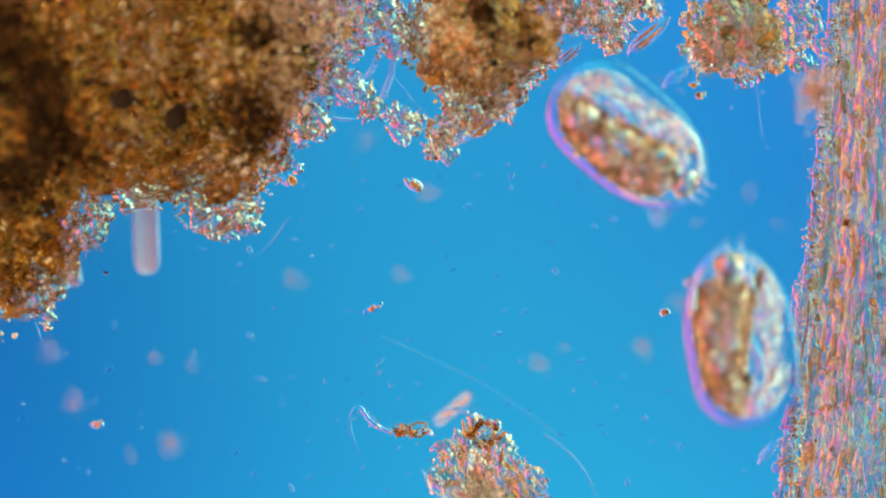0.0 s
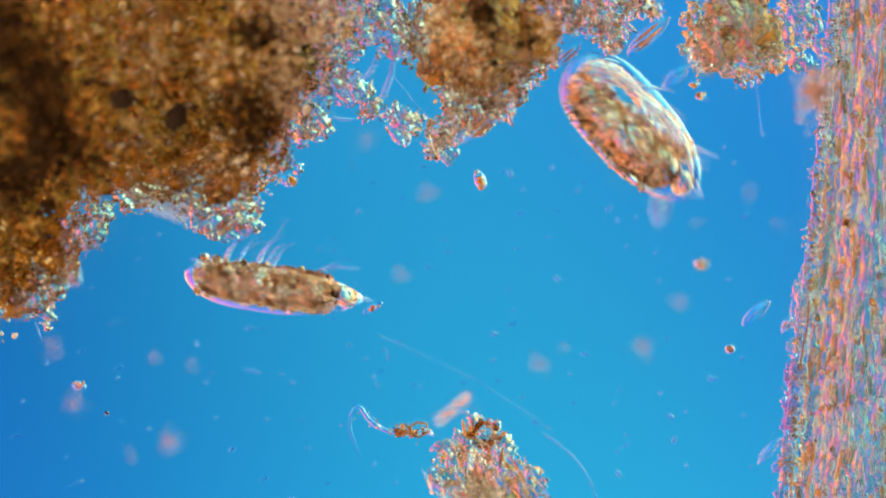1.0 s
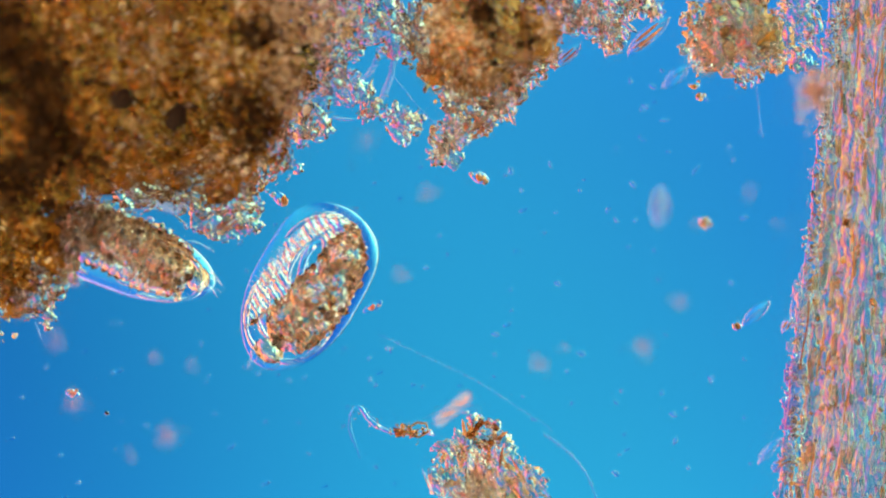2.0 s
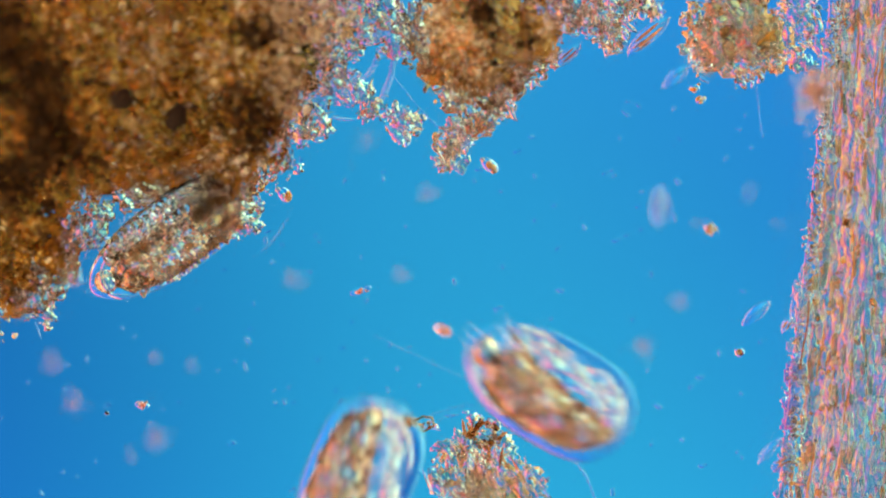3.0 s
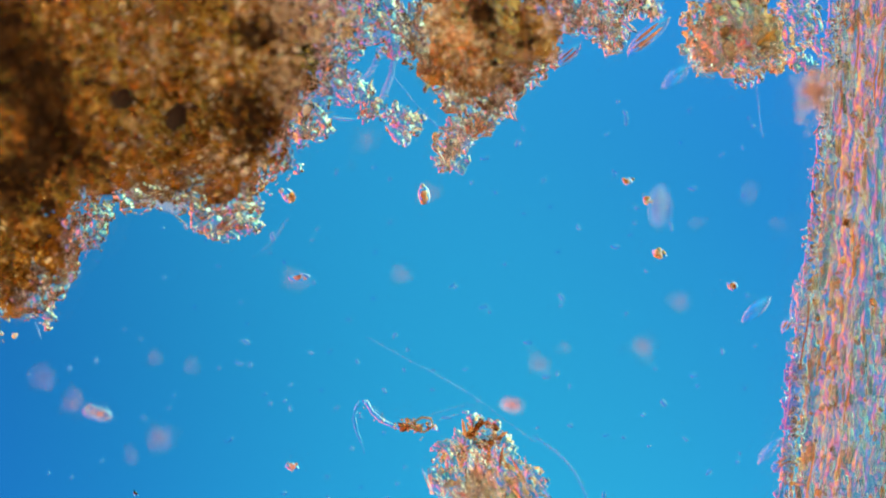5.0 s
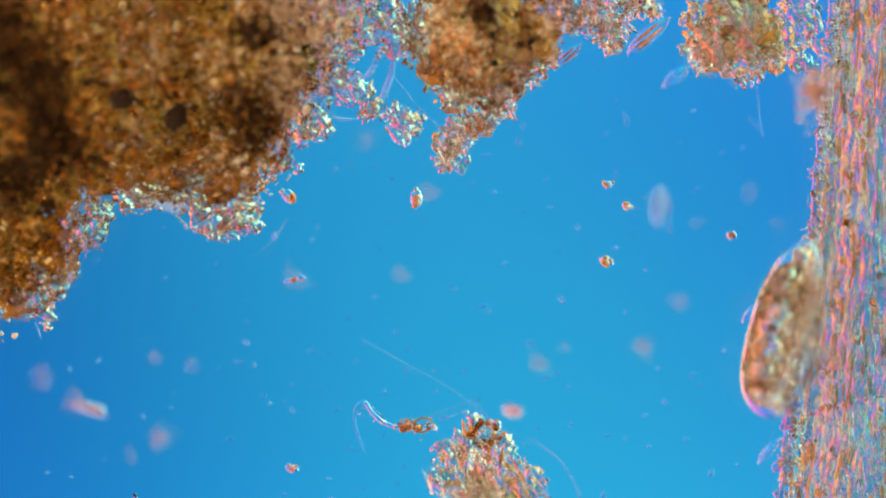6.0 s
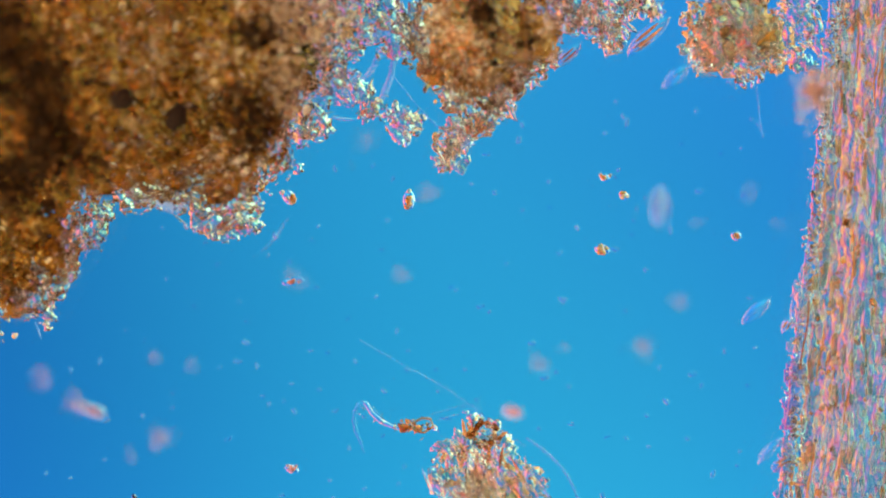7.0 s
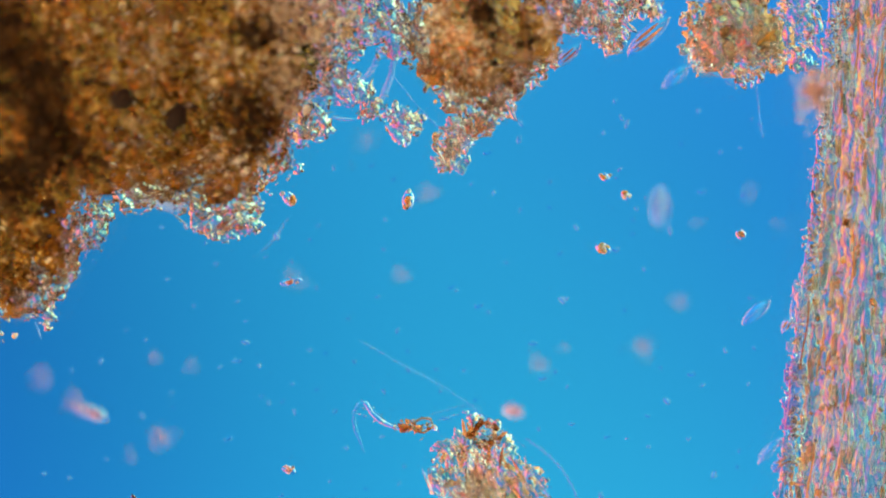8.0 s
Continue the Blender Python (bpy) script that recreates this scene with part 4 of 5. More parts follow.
for fx, fy, fr, fn in ((648, 250, 24, 36), (757, 343, 17, 40), (519, 496, 20, 40), (1138, 612, 22, 44), (957, 642, 16, 30), (1203, 536, 16, 34), (711, 486, 13, 22),
                       (1325, 340, 22, 14), (130, 712, 18, 50), (276, 628, 14, 9), (232, 805, 15, 10), (1380, 400, 16, 12), (1232, 395, 10, 9), (1005, 612, 18, 8), (340, 645, 11, 10)):
    floc(fx, fy, fr, 0.06, int(fn * 1.6))
FLOC_LEFT = floc(88, 618, 20, 0.06, 70)
FLOC_ROUND = floc(303, 785, 20, 0.06, 110)
floc(1440, 165, 34, FOCUS + 0.75, 132, 1.5, M_STEMFLOC, "rusty pink floc clinging to the stem out of focus")
floc(1510, 70, 40, FOCUS + 0.5, 50, 1.3, M_STEMFLOC, "rusty pink floc clinging to the stem out of focus")


def hair(label, points, radius, z=FOCUS, name="hair"):
    thing = tagged(new(name), label, "filament", "fine filaments")
    o = from_pixel(*points[0], z)
    pts = [from_pixel(*p, z) - o for p in points]
    fine = []
    for i in range(len(pts) - 1):
        a, b, c, d = pts[max(i - 1, 0)], pts[i], pts[i + 1], pts[min(i + 2, len(pts) - 1)]
        for t in np.linspace(0, 1, 6)[:-1]:
            fine.append(0.5 * ((2 * b) + (c - a) * t + (2 * a - 5 * b + 4 * c - d) * t * t + (3 * b - a - 3 * c + d) * t ** 3))
    fine.append(pts[-1])
    part("strand", tube_mesh("strand", fine, [radius] * len(fine), M_FINE if radius < 0.0045 else M_HAIR, 6), thing)
    thing.location = o
    return thing


hair("long fine clear filament hanging from the mulm", [(1338, 140), (1341, 170), (1345, 210), (1350, 245)], 0.002)
LONG_HAIR = hair("long faint curved filament across the water", [(640, 600), (720, 645), (800, 690), (870, 740), (935, 790)], 0.0018, FOCUS - 0.06)
ARC_HAIR = hair("clear curved filament rising beside the tuft", [(962, 768), (988, 786), (1012, 806), (1032, 830), (1047, 858), (1058, 890)], 0.0042)
hair("fine clear filament beside the mulm", [(445, 455), (470, 440), (492, 415), (510, 385)], 0.003)
hair("fine clear filament beside the mulm", [(690, 130), (720, 165), (745, 195), (775, 225)], 0.003)
hair("bluish fine filament at the mulm edge", [(588, 208), (620, 212), (655, 205), (690, 208)], 0.005)
hair("bluish fine filament at the mulm edge", [(640, 150), (660, 120), (672, 95), (690, 80)], 0.009, FOCUS - 0.3)
hair("pale fine filament at the mulm edge", [(675, 175), (690, 140), (696, 110), (700, 90)], 0.010, FOCUS - 0.25)
hair("fine clear filament beside the mulm", [(985, 112), (1010, 103), (1035, 95), (1060, 88)], 0.003)
hair("fine clear filament beside the stem", [(1340, 812), (1352, 795), (1368, 784), (1390, 780)], 0.0035)
hair("fine clear filament on the tuft", [(885, 800), (920, 820), (950, 850), (975, 884)], 0.005)
hair("fine clear filament on the tuft", [(890, 815), (915, 845), (940, 862), (960, 890)], 0.005)
hair("fine clear filament on the tuft", [(750, 742), (780, 730), (810, 722), (840, 716)], 0.004)
hair("fine clear filament on the tuft", [(755, 752), (785, 742), (815, 733), (845, 726)], 0.004)
hair("fine clear filament below the mulm", [(62, 572), (68, 585), (72, 600)], 0.003)


def twig():
    """A bent, knotted strand with a hanging tail and a rusty knot."""
    rng = np.random.default_rng(77)
    thing = tagged(new("twisted_strand"), "bluish twisted strand with a rusty knot by the tuft", "filament")
    o = from_pixel(620, 735)
    thing.location = o

    def way(points):
        return [from_pixel(x, y, FOCUS + dz) - o for x, y, dz in points]
    part("stalk", tube_mesh("stalk", way([(618, 738, 0), (628, 722, 0), (640, 722, 0), (650, 740, 0.01), (666, 754, 0), (688, 764, 0), (712, 768, 0), (740, 764, 0), (770, 770, -0.03)]),
                            [0.004, 0.009, 0.010, 0.009, 0.011, 0.008, 0.010, 0.008, 0.005], M_HAIR, 8), thing, "bluish stalk")
    part("second_stalk", tube_mesh("second_stalk", way([(632, 716, 0.01), (646, 732, 0.02), (660, 742, 0.01), (676, 760, 0.01), (696, 766, 0.02)]), [0.003, 0.007, 0.008, 0.006, 0.003], M_FINE, 8), thing)
    part("tail", tube_mesh("tail", way([(622, 734, 0), (618, 752, 0), (622, 770, -0.01), (630, 790, -0.02), (638, 812, -0.03)]), [0.006, 0.008, 0.007, 0.005, 0.002], M_FINE, 8), thing, "clear hanging tail")
    part("loop", tube_mesh("loop", way([(722, 758, 0.02), (738, 748, 0.03), (754, 750, 0.02), (758, 764, 0.01), (742, 774, 0), (724, 770, 0)]), [0.006] * 6, M_RUST, 8), thing, "rusty loop")
    for name, n, mat, pts, sp in (("knot", 45, M_RUST, [(705, 764), (722, 762), (738, 766)], 9), ("crumb_mass", 14, M_PALE, [(640, 728), (660, 752), (690, 764), (750, 766)], 10)):
        at = [pts[int(k)] for k in rng.integers(0, len(pts), n)]
        p = [from_pixel(x + rng.normal(0, sp), y + rng.normal(0, sp * 0.6), FOCUS + rng.normal(0, 0.02)) - o for x, y in at]
        part(name, grains(name, rng, np.array(p), 0.0075 * np.exp(rng.normal(0, 0.35, n)), mat, thin=0.3, smooth=True), thing, "", "stuff")
    return thing


TWIG = twig()


def tuft_top():
    """A rusty ring and upright splinters on top of the tuft."""
    rng = np.random.default_rng(78)
    thing = tagged(new("rusty_ring"), "rusty brown ring of crumbs on the tuft", "debris")
    o = from_pixel(857, 768)
    thing.location = o
    a = rng.uniform(0.3, 5.6, 90)
    p = np.stack([0.055 * np.cos(a) + rng.normal(0, 0.008, 90), 0.045 * np.sin(a) + rng.normal(0, 0.008, 90), rng.normal(0.02, 0.02, 90)], -1)
    part("crumb_ring", grains("crumb_ring", rng, p, 0.008 * np.exp(rng.normal(0, 0.3, 90)), M_RUST, smooth=True), thing, "", "stuff")
    p = np.stack([rng.normal(0.05, 0.012, 26), rng.normal(-0.02, 0.010, 26), rng.normal(0.03, 0.012, 26)], -1)
    part("dark_knot", grains("dark_knot", rng, p, np.full(26, 0.008), M_BROWN, smooth=True), thing, "dark brown knot", "stuff")
    for x0, y0, x1, y1 in ((824, 775, 818, 742), (826, 748, 838, 772), (884, 830, 890, 790), (878, 780, 897, 764), (815, 830, 826, 790), (862, 820, 868, 786), (840, 842, 846, 800)):
        part("splinter", tube_mesh("splinter", [from_pixel(x0 + (x1 - x0) * t, y0 + (y1 - y0) * t, FOCUS + 0.03) - o for t in (0, 0.3, 0.7, 1)], [0.003, 0.008, 0.008, 0.002], M_RUSTY, 6), thing)


tuft_top()


def bacterium_mesh(length, width):
    return ribs_mesh("rod_cell", [[(length / 2 * math.cos(u), width / 2 * math.sin(u) ** 0.7 * math.cos(t), width / 2 * math.sin(u) ** 0.7 * math.sin(t)) for t in np.linspace(0, 2 * math.pi, 9)[:-1]] for u in np.linspace(3.1, 0.04, 8)], M_BACT)


def bacteria():
    """Tiny rods adrift in the open water."""
    rng = np.random.default_rng(91)
    kinds = [bacterium_mesh(a * PIXEL, b * PIXEL) for a, b in ((6.5, 5), (9, 5), (12, 5), (15, 7), (19, 5))]
    made = []
    while len(made) < 150:
        x, y = rng.uniform(20, 1420), rng.uniform(110, 870)
        if y < 520 - 0.55 * x or (x < 1000 and y < 340 - 0.06 * x) or (760 < x < 960 and y > 730) or x > 1380:
            continue
        ob = tagged(new("bacterium", kinds[int(rng.choice(5, p=[0.42, 0.25, 0.13, 0.1, 0.1]))]), "tiny clear rod-shaped bacterium adrift in the water", "microbe", "bacteria in the water")
        made.append((ob, x, y, FOCUS + rng.normal(0, 0.035), rng.uniform(0, 180), rng.normal(0, 1, 6)))
    return made


BACTERIA = bacteria()


def speck(w, h, label, material, seed):
    """A small drifting grain: a few lobes in a clear coat."""
    rng = np.random.default_rng(seed)
    thing = tagged(new("drifting_grain"), label, "debris", "drifting grains")
    p = np.stack([rng.normal(0, 0.22, 9) * w * PIXEL, rng.normal(0, 0.2, 9) * h * PIXEL, rng.normal(0, 0.15, 9) * h * PIXEL], -1)
    coat = part("coat", ribs_mesh("coat", lens_rings(w * 1.15 * PIXEL, h * 1.15 * PIXEL, h * PIXEL, 0.5), M_CLEAR), thing, "clear coat")
    part("lobe_mass", grains("lobes", rng, p, np.full(9, 0.3 * min(w, h) * PIXEL), material, stretch=0.2, rough=0.08, smooth=True), coat, "", "stuff")
    return thing


GRAINS = [speck(16, 14, "round orange grain adrift in the water", M_GRAIN, 1), speck(30, 18, "oval orange grain adrift in the water", M_GRAIN, 2), speck(15, 12, "small orange grain adrift", M_GRAIN, 3),
          speck(16, 12, "small orange grain adrift", M_GRAIN, 4), speck(24, 16, "oval orange and brown grain adrift", M_GRAIN, 5), speck(26, 18, "orange grain at the mulm edge", M_GRAIN, 6),
          speck(34, 12, "purple-grey elongated grain adrift", M_PINK, 7), speck(9, 6, "dark grey speck in the water", M_DUSK, 8), speck(22, 12, "pale pink grain adrift", M_PINK, 9)]


# ---- movement ----
def drift(thing, rows, seed, z=FOCUS, tilt=0):
    """A drifting thing: seconds, x, y and turn."""
    walk(thing, [(t, Matrix.Translation(from_pixel(x, y, z)) @ pose(0, 0, 0, 0, tilt, -turn)) for t, x, y, turn in rows])


def tumble(thing, rows):
    """A thing that the swimmers roll about: seconds, x, y, turn, height and tilt."""
    walk(thing, [(t, Matrix.Translation(from_pixel(x, y, z)) @ pose(0, 0, 0, 0, tilt, -turn)) for t, x, y, turn, z, tilt in rows])


def shift(thing, rows):
    """Nudges from where the thing stands: seconds, x, y in view pixels, turn."""
    m = thing.matrix_basis.copy()
    at = m.translation.copy()
    walk(thing, [(t, Matrix.Translation(at + Vector((x * PIXEL, -y * PIXEL, 0))) @ pose(0, 0, 0, 0, 0, -turn) @ m.to_quaternion().to_matrix().to_4x4()) for t, x, y, turn in rows])


# seconds, x, y in view pixels, heading clockwise from +x, roll, height
def swim(animal, rows, seed):
    thing, legs = animal
    rng = np.random.default_rng(seed)
    walk(thing, [(t, Matrix.Translation(from_pixel(x, y, z)) @ pose(0, 0, 0, 0, 0, -head) @ pose(0, 0, 0, roll)) for t, x, y, head, roll, z in rows])
    for ob, at, turn in legs:
        ph, sw = rng.random() * 6.28, rng.uniform(10, 24)
        walk(ob, [(t, pose(*at, turn[0], turn[1] + 0.5 * sw * math.sin(ph + 1 + t * 14), turn[2] + sw * math.sin(ph + t * 17))) for t in np.arange(0, 8.01, 0.1)])


def motions():
    H = FOCUS
    swim(SWIMMER_A, [
        (0.0, 1115, 243, 220, 0, H + 0.5), (0.1, 1090, 222, 220, 5, H + 0.35), (0.2, 1081, 254, 185, 5, H), (0.3, 1058, 337, 176, 10, H), (0.4, 828, 418, 171, 12, H),
        (0.5, 668, 438, 169, 42, H), (0.6, 505, 489, 170, 85, H), (0.7, 362, 499, 182, 92, H), (0.8, 252, 452, 185, 120, H - 0.05), (0.9, 301, 465, 208, 95, H),
        (1.0, 485, 507, 188, 92, H), (1.1, 493, 519, 185, 80, H), (1.15, 488, 570, 140, 40, H), (1.2, 485, 636, 92, 0, H + 0.05), (1.3, 513, 757, 88, 0, H + 0.05),
        (1.4, 545, 960, 90, 0, H), (1.45, 530, 1030, 130, 45, H), (1.5, 470, 1060, 175, 90, H), (1.55, 400, 990, 220, 135, H), (1.6, 354, 884, 265, 180, H), (1.7, 432, 700, 277, 180, H),
        (2.0, 540, 510, 300, 180, H), (2.3, 600, 405, 340, 180, H), (2.55, 630, 375, 375, 180, H),
        (2.8, 667, 412, 405, 180, H), (2.9, 766, 554, 410, 180, H + 0.32), (3.0, 970, 687, 390, 180, H + 0.40), (3.1, 1095, 737, 375, 180, H + 0.34), (3.2, 1206, 756, 363, 180, H + 0.25),
        (3.3, 1238, 745, 355, 180, H + 0.16), (3.4, 1236, 722, 352, 180, H + 0.12), (3.5, 1190, 755, 370, 180, H + 0.1), (3.6, 1220, 852, 385, 150, H), (3.7, 1210, 895, 380, 120, H),
        (3.8, 1222, 910, 370, 110, H), (3.9, 1232, 920, 365, 110, H), (4.0, 1300, 945, 360, 110, H), (4.2, 1400, 1080, 400, 120, H), (8.0, 1500, 1300, 430, 120, H)], 41)
    swim(SWIMMER_B, [
        (0.0, 1310, 595, 81, 180, H + 0.55), (0.1, 1280, 757, 86, 180, H + 0.5), (0.2, 1242, 965, 80, 180, H), (0.3, 1252, 965, 50, 150, H), (0.4, 1270, 1050, 0, 100, H), (0.5, 1308, 958, -72, 25, H),
        (0.6, 1262, 768, -90, 0, H), (0.7, 1244, 634, -93, 0, H), (0.8, 1243, 365, -83, 0, H), (0.9, 1230, 307, -95, 0, H), (1.0, 1121, 228, -132, 42, H),
        (1.1, 1089, 205, -158, 38, H), (1.2, 960, 252, -190, 75, H), (1.3, 836, 313, -202, 75, H), (1.4, 626, 376, -200, 80, H), (1.5, 535, 418, -213, 92, H),
        (1.6, 384, 501, -191, 95, H), (1.7, 309, 507, -186, 95, H), (2.0, 230, 450, -160, 130, H - 0.05), (2.3, 235, 430, -105, 172, H - 0.05), (2.55, 250, 428, -60, 208, H - 0.05),
        (2.8, 263, 428, -38, 230, H - 0.02), (3.0, 293, 424, -35, 232, H - 0.02), (3.1, 298, 428, -36, 236, H - 0.02), (3.2, 192, 469, -40, 252, H), (3.3, 160, 520, -50, 264, H),
        (3.4, 146, 502, -55, 262, H + 0.15), (3.5, 150, 510, -57, 258, H + 0.2), (3.6, 18, 625, -32, 268, H), (3.7, -55, 640, -33, 270, H), (3.8, -12, 618, -36, 270, H), (3.9, 0, 612, -42, 270, H),
        (4.0, -35, 665, -58, 270, H), (4.1, -120, 730, -75, 275, H), (4.3, -85, 770, -85, 285, H), (4.5, -118, 755, -88, 290, H), (4.7, -130, 780, -90, 290, H), (5.5, -300, 850, -100, 290, H), (8.0, -400, 950, -110, 290, H)], 42)
    swim(SWIMMER_C, [
        (0.0, 520, 1350, -80, 0, H), (2.6, 560, 1200, -75, 0, H), (2.9, 590, 1030, -68, 0, H + 0.1), (3.0, 632, 862, -68, 0, H + 0.42), (3.1, 685, 722, -67, 0, H + 0.3), (3.2, 798, 594, -62, 0, H),
        (3.3, 867, 547, -62, 0, H), (3.4, 978, 406, -52, 20, H + 0.12), (3.5, 1085, 325, -37, 40, H + 0.1), (3.6, 1280, 277, -15, 72, H), (3.7, 1321, 291, -55, 80, H), (3.8, 1357, 323, -80, 90, H),
        (3.9, 1382, 465, -84, 62, H + 0.16), (4.0, 1422, 385, -86, 54, H + 0.3), (4.1, 1440, 312, -86, 52, H + 0.32), (4.2, 1460, 242, -87, 50, H + 0.35), (4.3, 1480, 178, -87, 46, H + 0.35),
        (4.5, 1500, 50, -87, 38, H + 0.35), (4.7, 1600, -60, -80, 38, H + 0.35), (5.0, 1680, -120, -20, 5, H + 0.3), (5.2, 1700, -60, 40, -35, H + 0.3), (5.5, 1560, 190, 95, -85, H + 0.35),
        (5.8, 1420, 434, 96, -114, H + 0.32), (5.9, 1400, 505, 99, -117, H + 0.32), (6.0, 1392, 582, 104, -120, H + 0.32), (6.1, 1384, 665, 100, -126, H + 0.32), (6.2, 1394, 740, 104, -132, H + 0.32),
        (6.4, 1376, 812, 113, -142, H + 0.32), (6.5, 1364, 848, 118, -148, H + 0.32), (6.6, 1345, 905, 120, -152, H + 0.32), (6.8, 1330, 1010, 112, -158, H + 0.3), (7.1, 1300, 1200, 100, -158, H), (8.0, 1250, 1400, 90, -158, H)], 43)

    g = GRAINS
    drift(g[0], [(0, 1177, 553, 0), (0.2, 1214, 560, 10), (0.4, 1234, 537, 20), (0.6, 1242, 537, 30), (0.8, 1265, 616, 40), (1.0, 1292, 618, 50), (1.2, 1303, 600, 50), (1.5, 1305, 577, 40), (2.8, 1303, 588, 30),
                 (3.0, 1309, 624, 20), (3.3, 1335, 562, 30), (3.5, 1358, 570, 40), (3.8, 1341, 612, 50), (4.0, 1281, 574, 40), (4.5, 1310, 560, 30), (5.2, 1290, 480, 20), (5.8, 1285, 428, 20), (6.2, 1305, 412, 25), (7.0, 1303, 418, 25), (8.0, 1311, 415, 25)], 1)
    drift(g[1], [(0, 733, 327, 30), (0.5, 800, 330, 50), (1.0, 850, 320, 70), (1.2, 873, 335, 60), (1.3, 905, 367, 40), (1.4, 883, 344, 20), (1.5, 860, 337, 20), (1.7, 838, 323, 20), (2.8, 899, 305, 40), (3.0, 867, 293, 40),
                 (3.2, 824, 331, 60), (3.3, 794, 341, 80), (3.4, 750, 354, 90), (3.8, 752, 344, 80), (4.5, 752, 344, 80), (6.0, 737, 352, 90), (6.5, 727, 354, 92), (8.0, 722, 355, 96)], 2)
    drift(g[2], [(0, 1230, 150, 0), (3.3, 1230, 160, 0), (3.5, 1080, 345, 20), (3.6, 1062, 352, 20), (3.7, 1109, 341, 40), (3.8, 1135, 325, 50), (4.0, 1151, 285, 60), (4.2, 1125, 305, 40), (4.5, 1122, 316, 30), (5.8, 1080, 330, 30), (6.5, 1070, 315, 30), (8.0, 1070, 314, 30)], 3)
    drift(g[3], [(0, 1240, 170, 0), (3.3, 1240, 180, 0), (3.6, 1150, 360, 20), (3.8, 1178, 347, 30), (4.5, 1165, 348, 40), (5.8, 1115, 370, 40), (6.5, 1103, 348, 40), (8.0, 1107, 346, 40)], 4)
    tumble(g[4], [(0, 1225, 500, 0, H - 0.6, 0), (0.8, 1240, 480, 10, H - 0.55, 0), (1.0, 1242, 468, 20, H - 0.5, 0), (1.5, 1249, 395, 50, H - 0.42, 0), (2.8, 1246, 396, 50, H - 0.4, 0), (3.0, 1258, 406, 40, H - 0.35, 0),
                  (3.2, 1238, 372, 30, H - 0.2, 0), (3.4, 1210, 335, 30, H, 0), (3.6, 1192, 414, 30, H, 0), (3.8, 1200, 414, 30, H, 0), (4.0, 1168, 400, 30, H, 0), (4.5, 1170, 421, 30, H, 0),
                  (5.8, 1115, 471, 30, H, 0), (6.0, 1073, 463, 30, H, 0), (6.5, 1065, 448, 25, H, 0), (8.0, 1067, 440, 20, H, 0)])
    drift(g[5], [(0, 511, 320, 20), (1.4, 511, 322, 20), (1.5, 495, 357, 30), (2.8, 503, 345, 50), (8.0, 512, 352, 50)], 6)
    drift(g[6], [(0, 660, 545, -30), (2.8, 660, 540, -30), (3.0, 638, 515, -20), (3.2, 600, 502, -15), (3.4, 573, 511, 0), (3.8, 555, 493, 5), (4.5, 538, 490, 0), (6.5, 520, 497, -10), (8.0, 515, 499, -10)], 7)
    drift(g[7], [(0, 188, 484, 10), (1.0, 189, 732, 40), (3.5, 189, 732, 40), (4.5, 240, 870, 40), (8.0, 236, 880, 40)], 8)
    drift(g[8], [(0, 172, 752, 0), (1.0, 140, 683, 10), (1.5, 112, 690, 10), (3.5, 352, 748, 10), (4.5, 516, 822, 15), (6.5, 517, 830, 20), (8.0, 511, 832, 20)], 9)
    # rods and crumbs that the swimmers push aside
    drift(ROD_PALE, [(0, 258, 412, 88), (0.7, 258, 412, 88), (0.8, 262, 395, 60), (0.9, 290, 385, 30), (1.0, 270, 352, 22), (2.8, 262, 338, 20), (8.0, 260, 336, 20)], 0, FOCUS - 0.6)
    tumble(ROD_RED, [(0, 131, 480, 82, H - 0.45, 0), (3.1, 131, 480, 82, H - 0.45, 0), (3.2, 262, 517, 110, H - 0.45, 10), (3.3, 260, 527, 120, H - 0.45, 20), (3.5, 282, 563, 120, H - 0.4, 30), (3.6, 222, 513, 90, H - 0.4, 30),
                     (3.7, 109, 590, 60, H - 0.35, 30), (3.8, 131, 721, 30, H - 0.1, 20), (3.9, 150, 755, 20, H, 0), (4.0, 163, 766, 12, H - 0.1, 35), (4.5, 176, 748, 16, H - 0.2, 40), (5.8, 160, 724, 18, H - 0.7, 30), (8.0, 160, 730, 22, H - 0.72, 30)])
    tumble(ROD_PINK, [(0, 802, 724, -42, H - 0.58, 0), (2.9, 802, 724, -42, H - 0.58, 5), (3.0, 784, 584, 32, H - 0.35, 74), (3.1, 869, 660, 30, H - 0.5, 72), (3.2, 909, 709, 30, H - 0.85, 72), (3.3, 917, 725, 30, H - 0.85, 74),
                      (3.5, 897, 728, 25, H - 0.85, 74), (4.5, 905, 715, 20, H - 0.85, 74), (6.5, 907, 730, 20, H - 0.85, 74), (8.0, 908, 728, 20, H - 0.85, 74)])
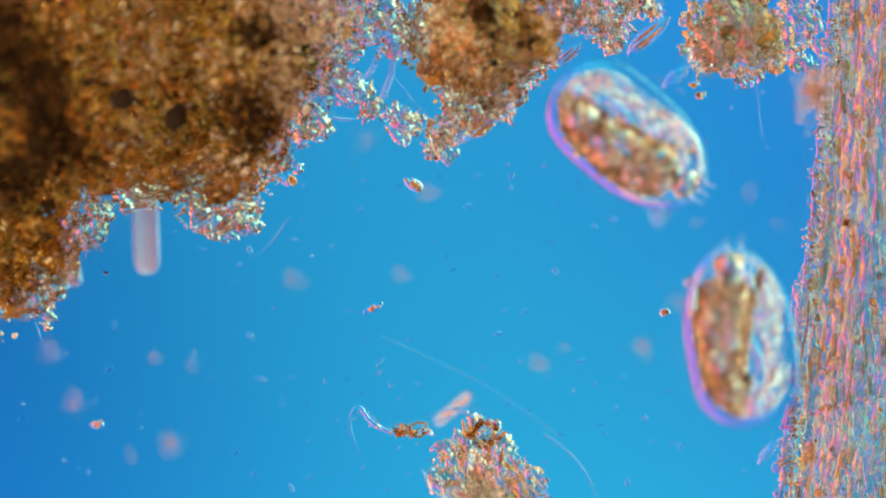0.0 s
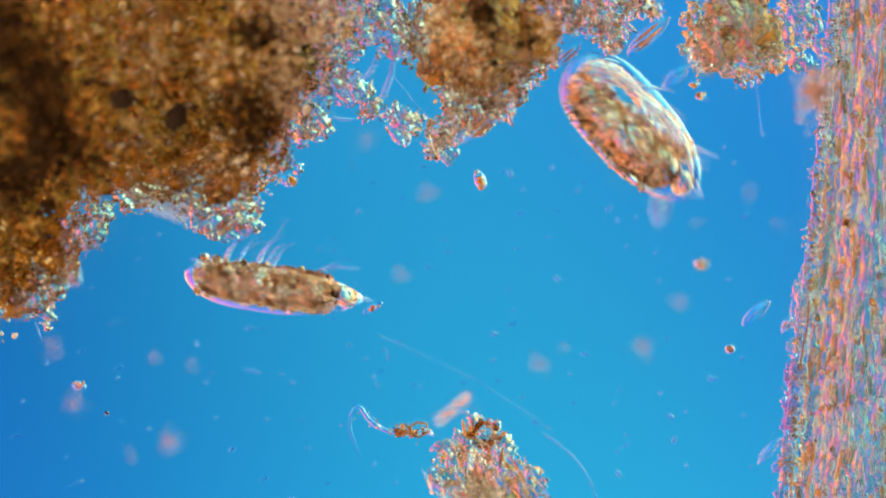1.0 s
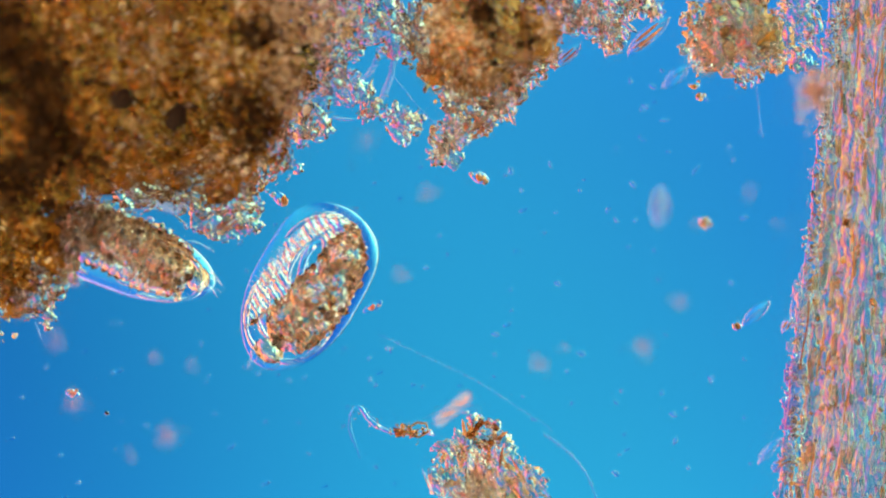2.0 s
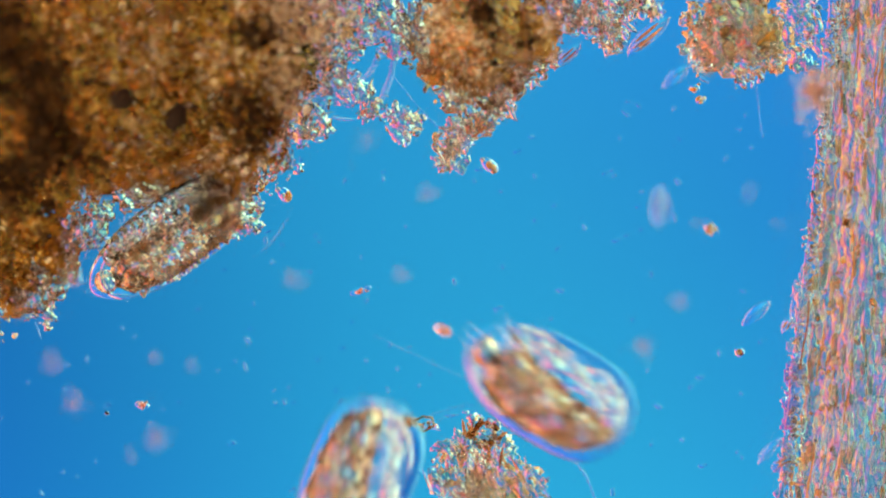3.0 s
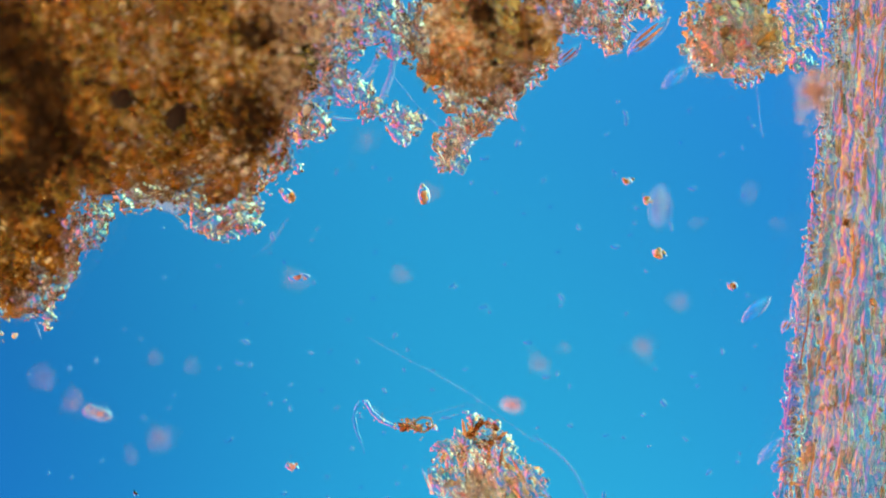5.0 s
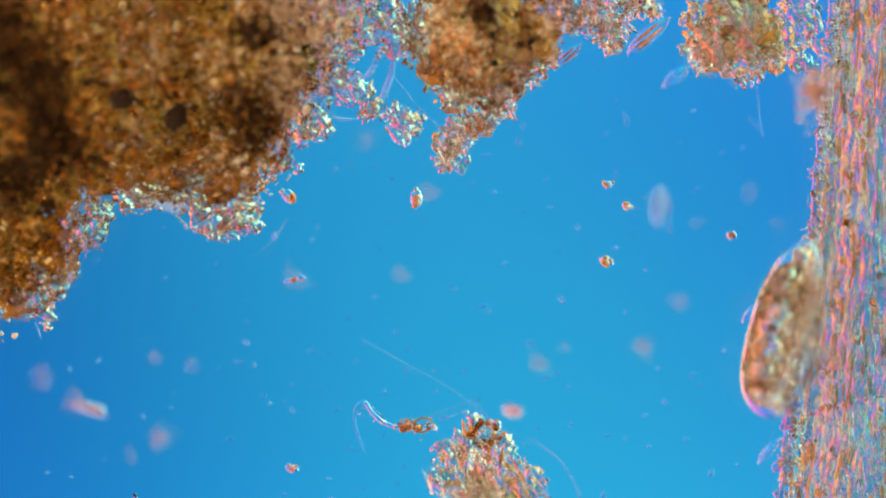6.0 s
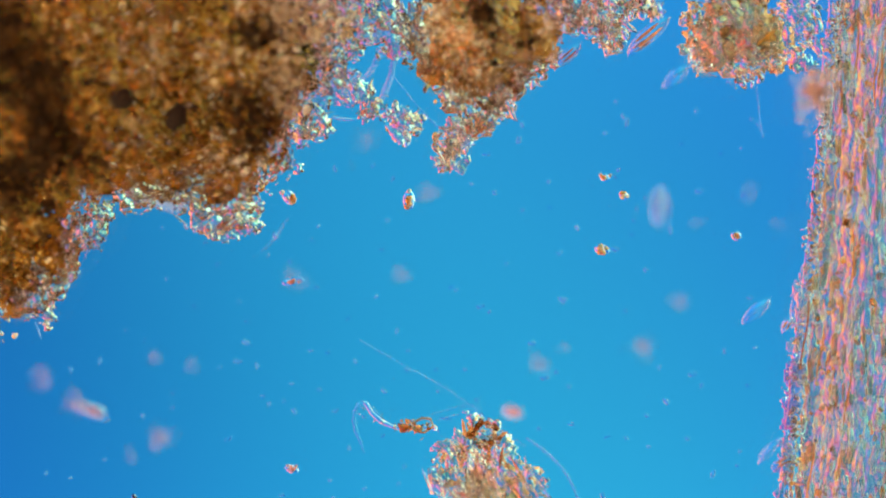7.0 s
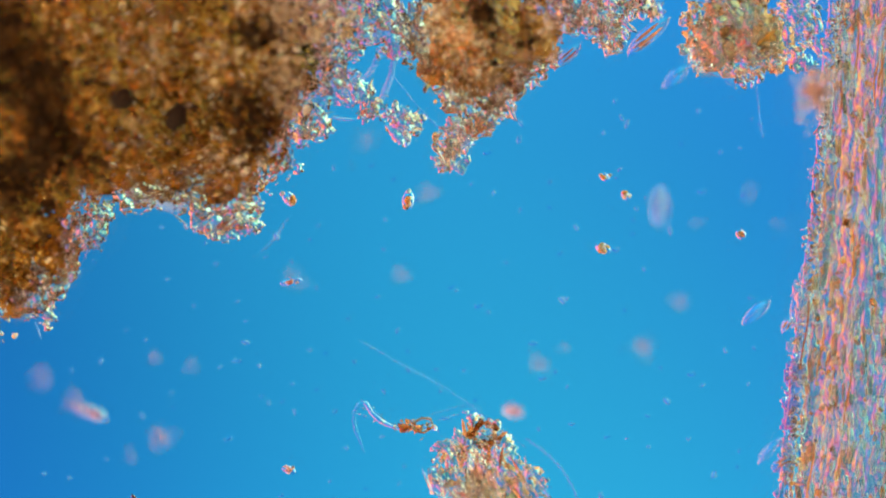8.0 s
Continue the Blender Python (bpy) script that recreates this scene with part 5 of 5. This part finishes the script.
    tumble(LOOSE_DIATOM, [(0, 1338, 553, -41, H, 0), (3.1, 1338, 555, -41, H, 0), (3.3, 1336, 534, -8, H, 25), (3.4, 1338, 534, -8, H, 50), (3.5, 1360, 560, -60, H - 0.25, 55), (3.6, 1350, 556, -70, H - 0.1, 30),
                          (3.7, 1342, 553, -60, H, 10), (3.8, 1338, 552, -52, H, 0), (4.2, 1338, 548, -41, H, 0), (8.0, 1338, 553, -41, H, 0)])
    shift(FLOC_ROUND, [(0, 0, 0, 0), (1.0, -3, -4, 0), (1.5, 0, -16, 0), (3.0, -25, -10, 0), (4.5, -21, -10, 0), (8.0, -19, -11, 0)])
    shift(TWIG, [(0, 0, 0, 0), (2.9, 0, 0, 0), (3.1, 22, -30, 4), (3.3, 22, -25, 3), (3.5, 20, -30, 3), (4.0, 12, -22, 2), (4.5, 9, -12, 1), (8.0, 8, -8, 0)])
    shift(LOBE, [(0, 0, 0, 0), (1.2, 0, 0, 0), (1.4, 1, 2, -2), (1.7, 2, 3, -3), (2.8, 3, 4, -13), (8.0, 3, 4, -13)])
    shift(ARC_HAIR, [(0, 0, 0, 0), (2.9, 0, 0, 0), (3.3, -14, 8, 0), (4.5, -14, 4, 0), (6.0, -26, 6, 0), (8.0, -32, 8, 0)])
    shift(LONG_HAIR, [(0, 30, -8, -4), (2.9, 28, -8, -4), (3.2, 10, 0, -2), (4.5, 12, -4, -1), (6.0, 0, 0, 0), (8.0, -5, 2, 0)])
    shift(FLOC_LEFT, [(0, 0, 0, 0), (1.0, 6, -5, 0), (1.5, 14, -25, 0), (3.0, 4, 20, 0), (4.5, -10, 48, 0), (8.0, -14, 50, 0)])
    for ob, x, y, z, turn, r in BACTERIA:
        drift(ob, [(0, x, y, turn), (1.0, x + 28 * r[0], y + 22 * r[1], turn + 25 * r[4]), (1.7, x + 34 * r[0], y + 30 * r[1], turn + 32 * r[4]), (2.9, x + 30 * r[2], y + 26 * r[3], turn + 30 * r[5]),
                   (3.5, x + 10 + 36 * r[2], y + 30 * r[3], turn + 20 * r[5]), (4.5, x + 44 * r[2], y + 34 * r[3], turn + 10 * r[5]), (6.0, x + 48 * r[2], y + 38 * r[3], turn), (8.0, x + 52 * r[2], y + 40 * r[3], turn - 5)], 0, z)


motions()
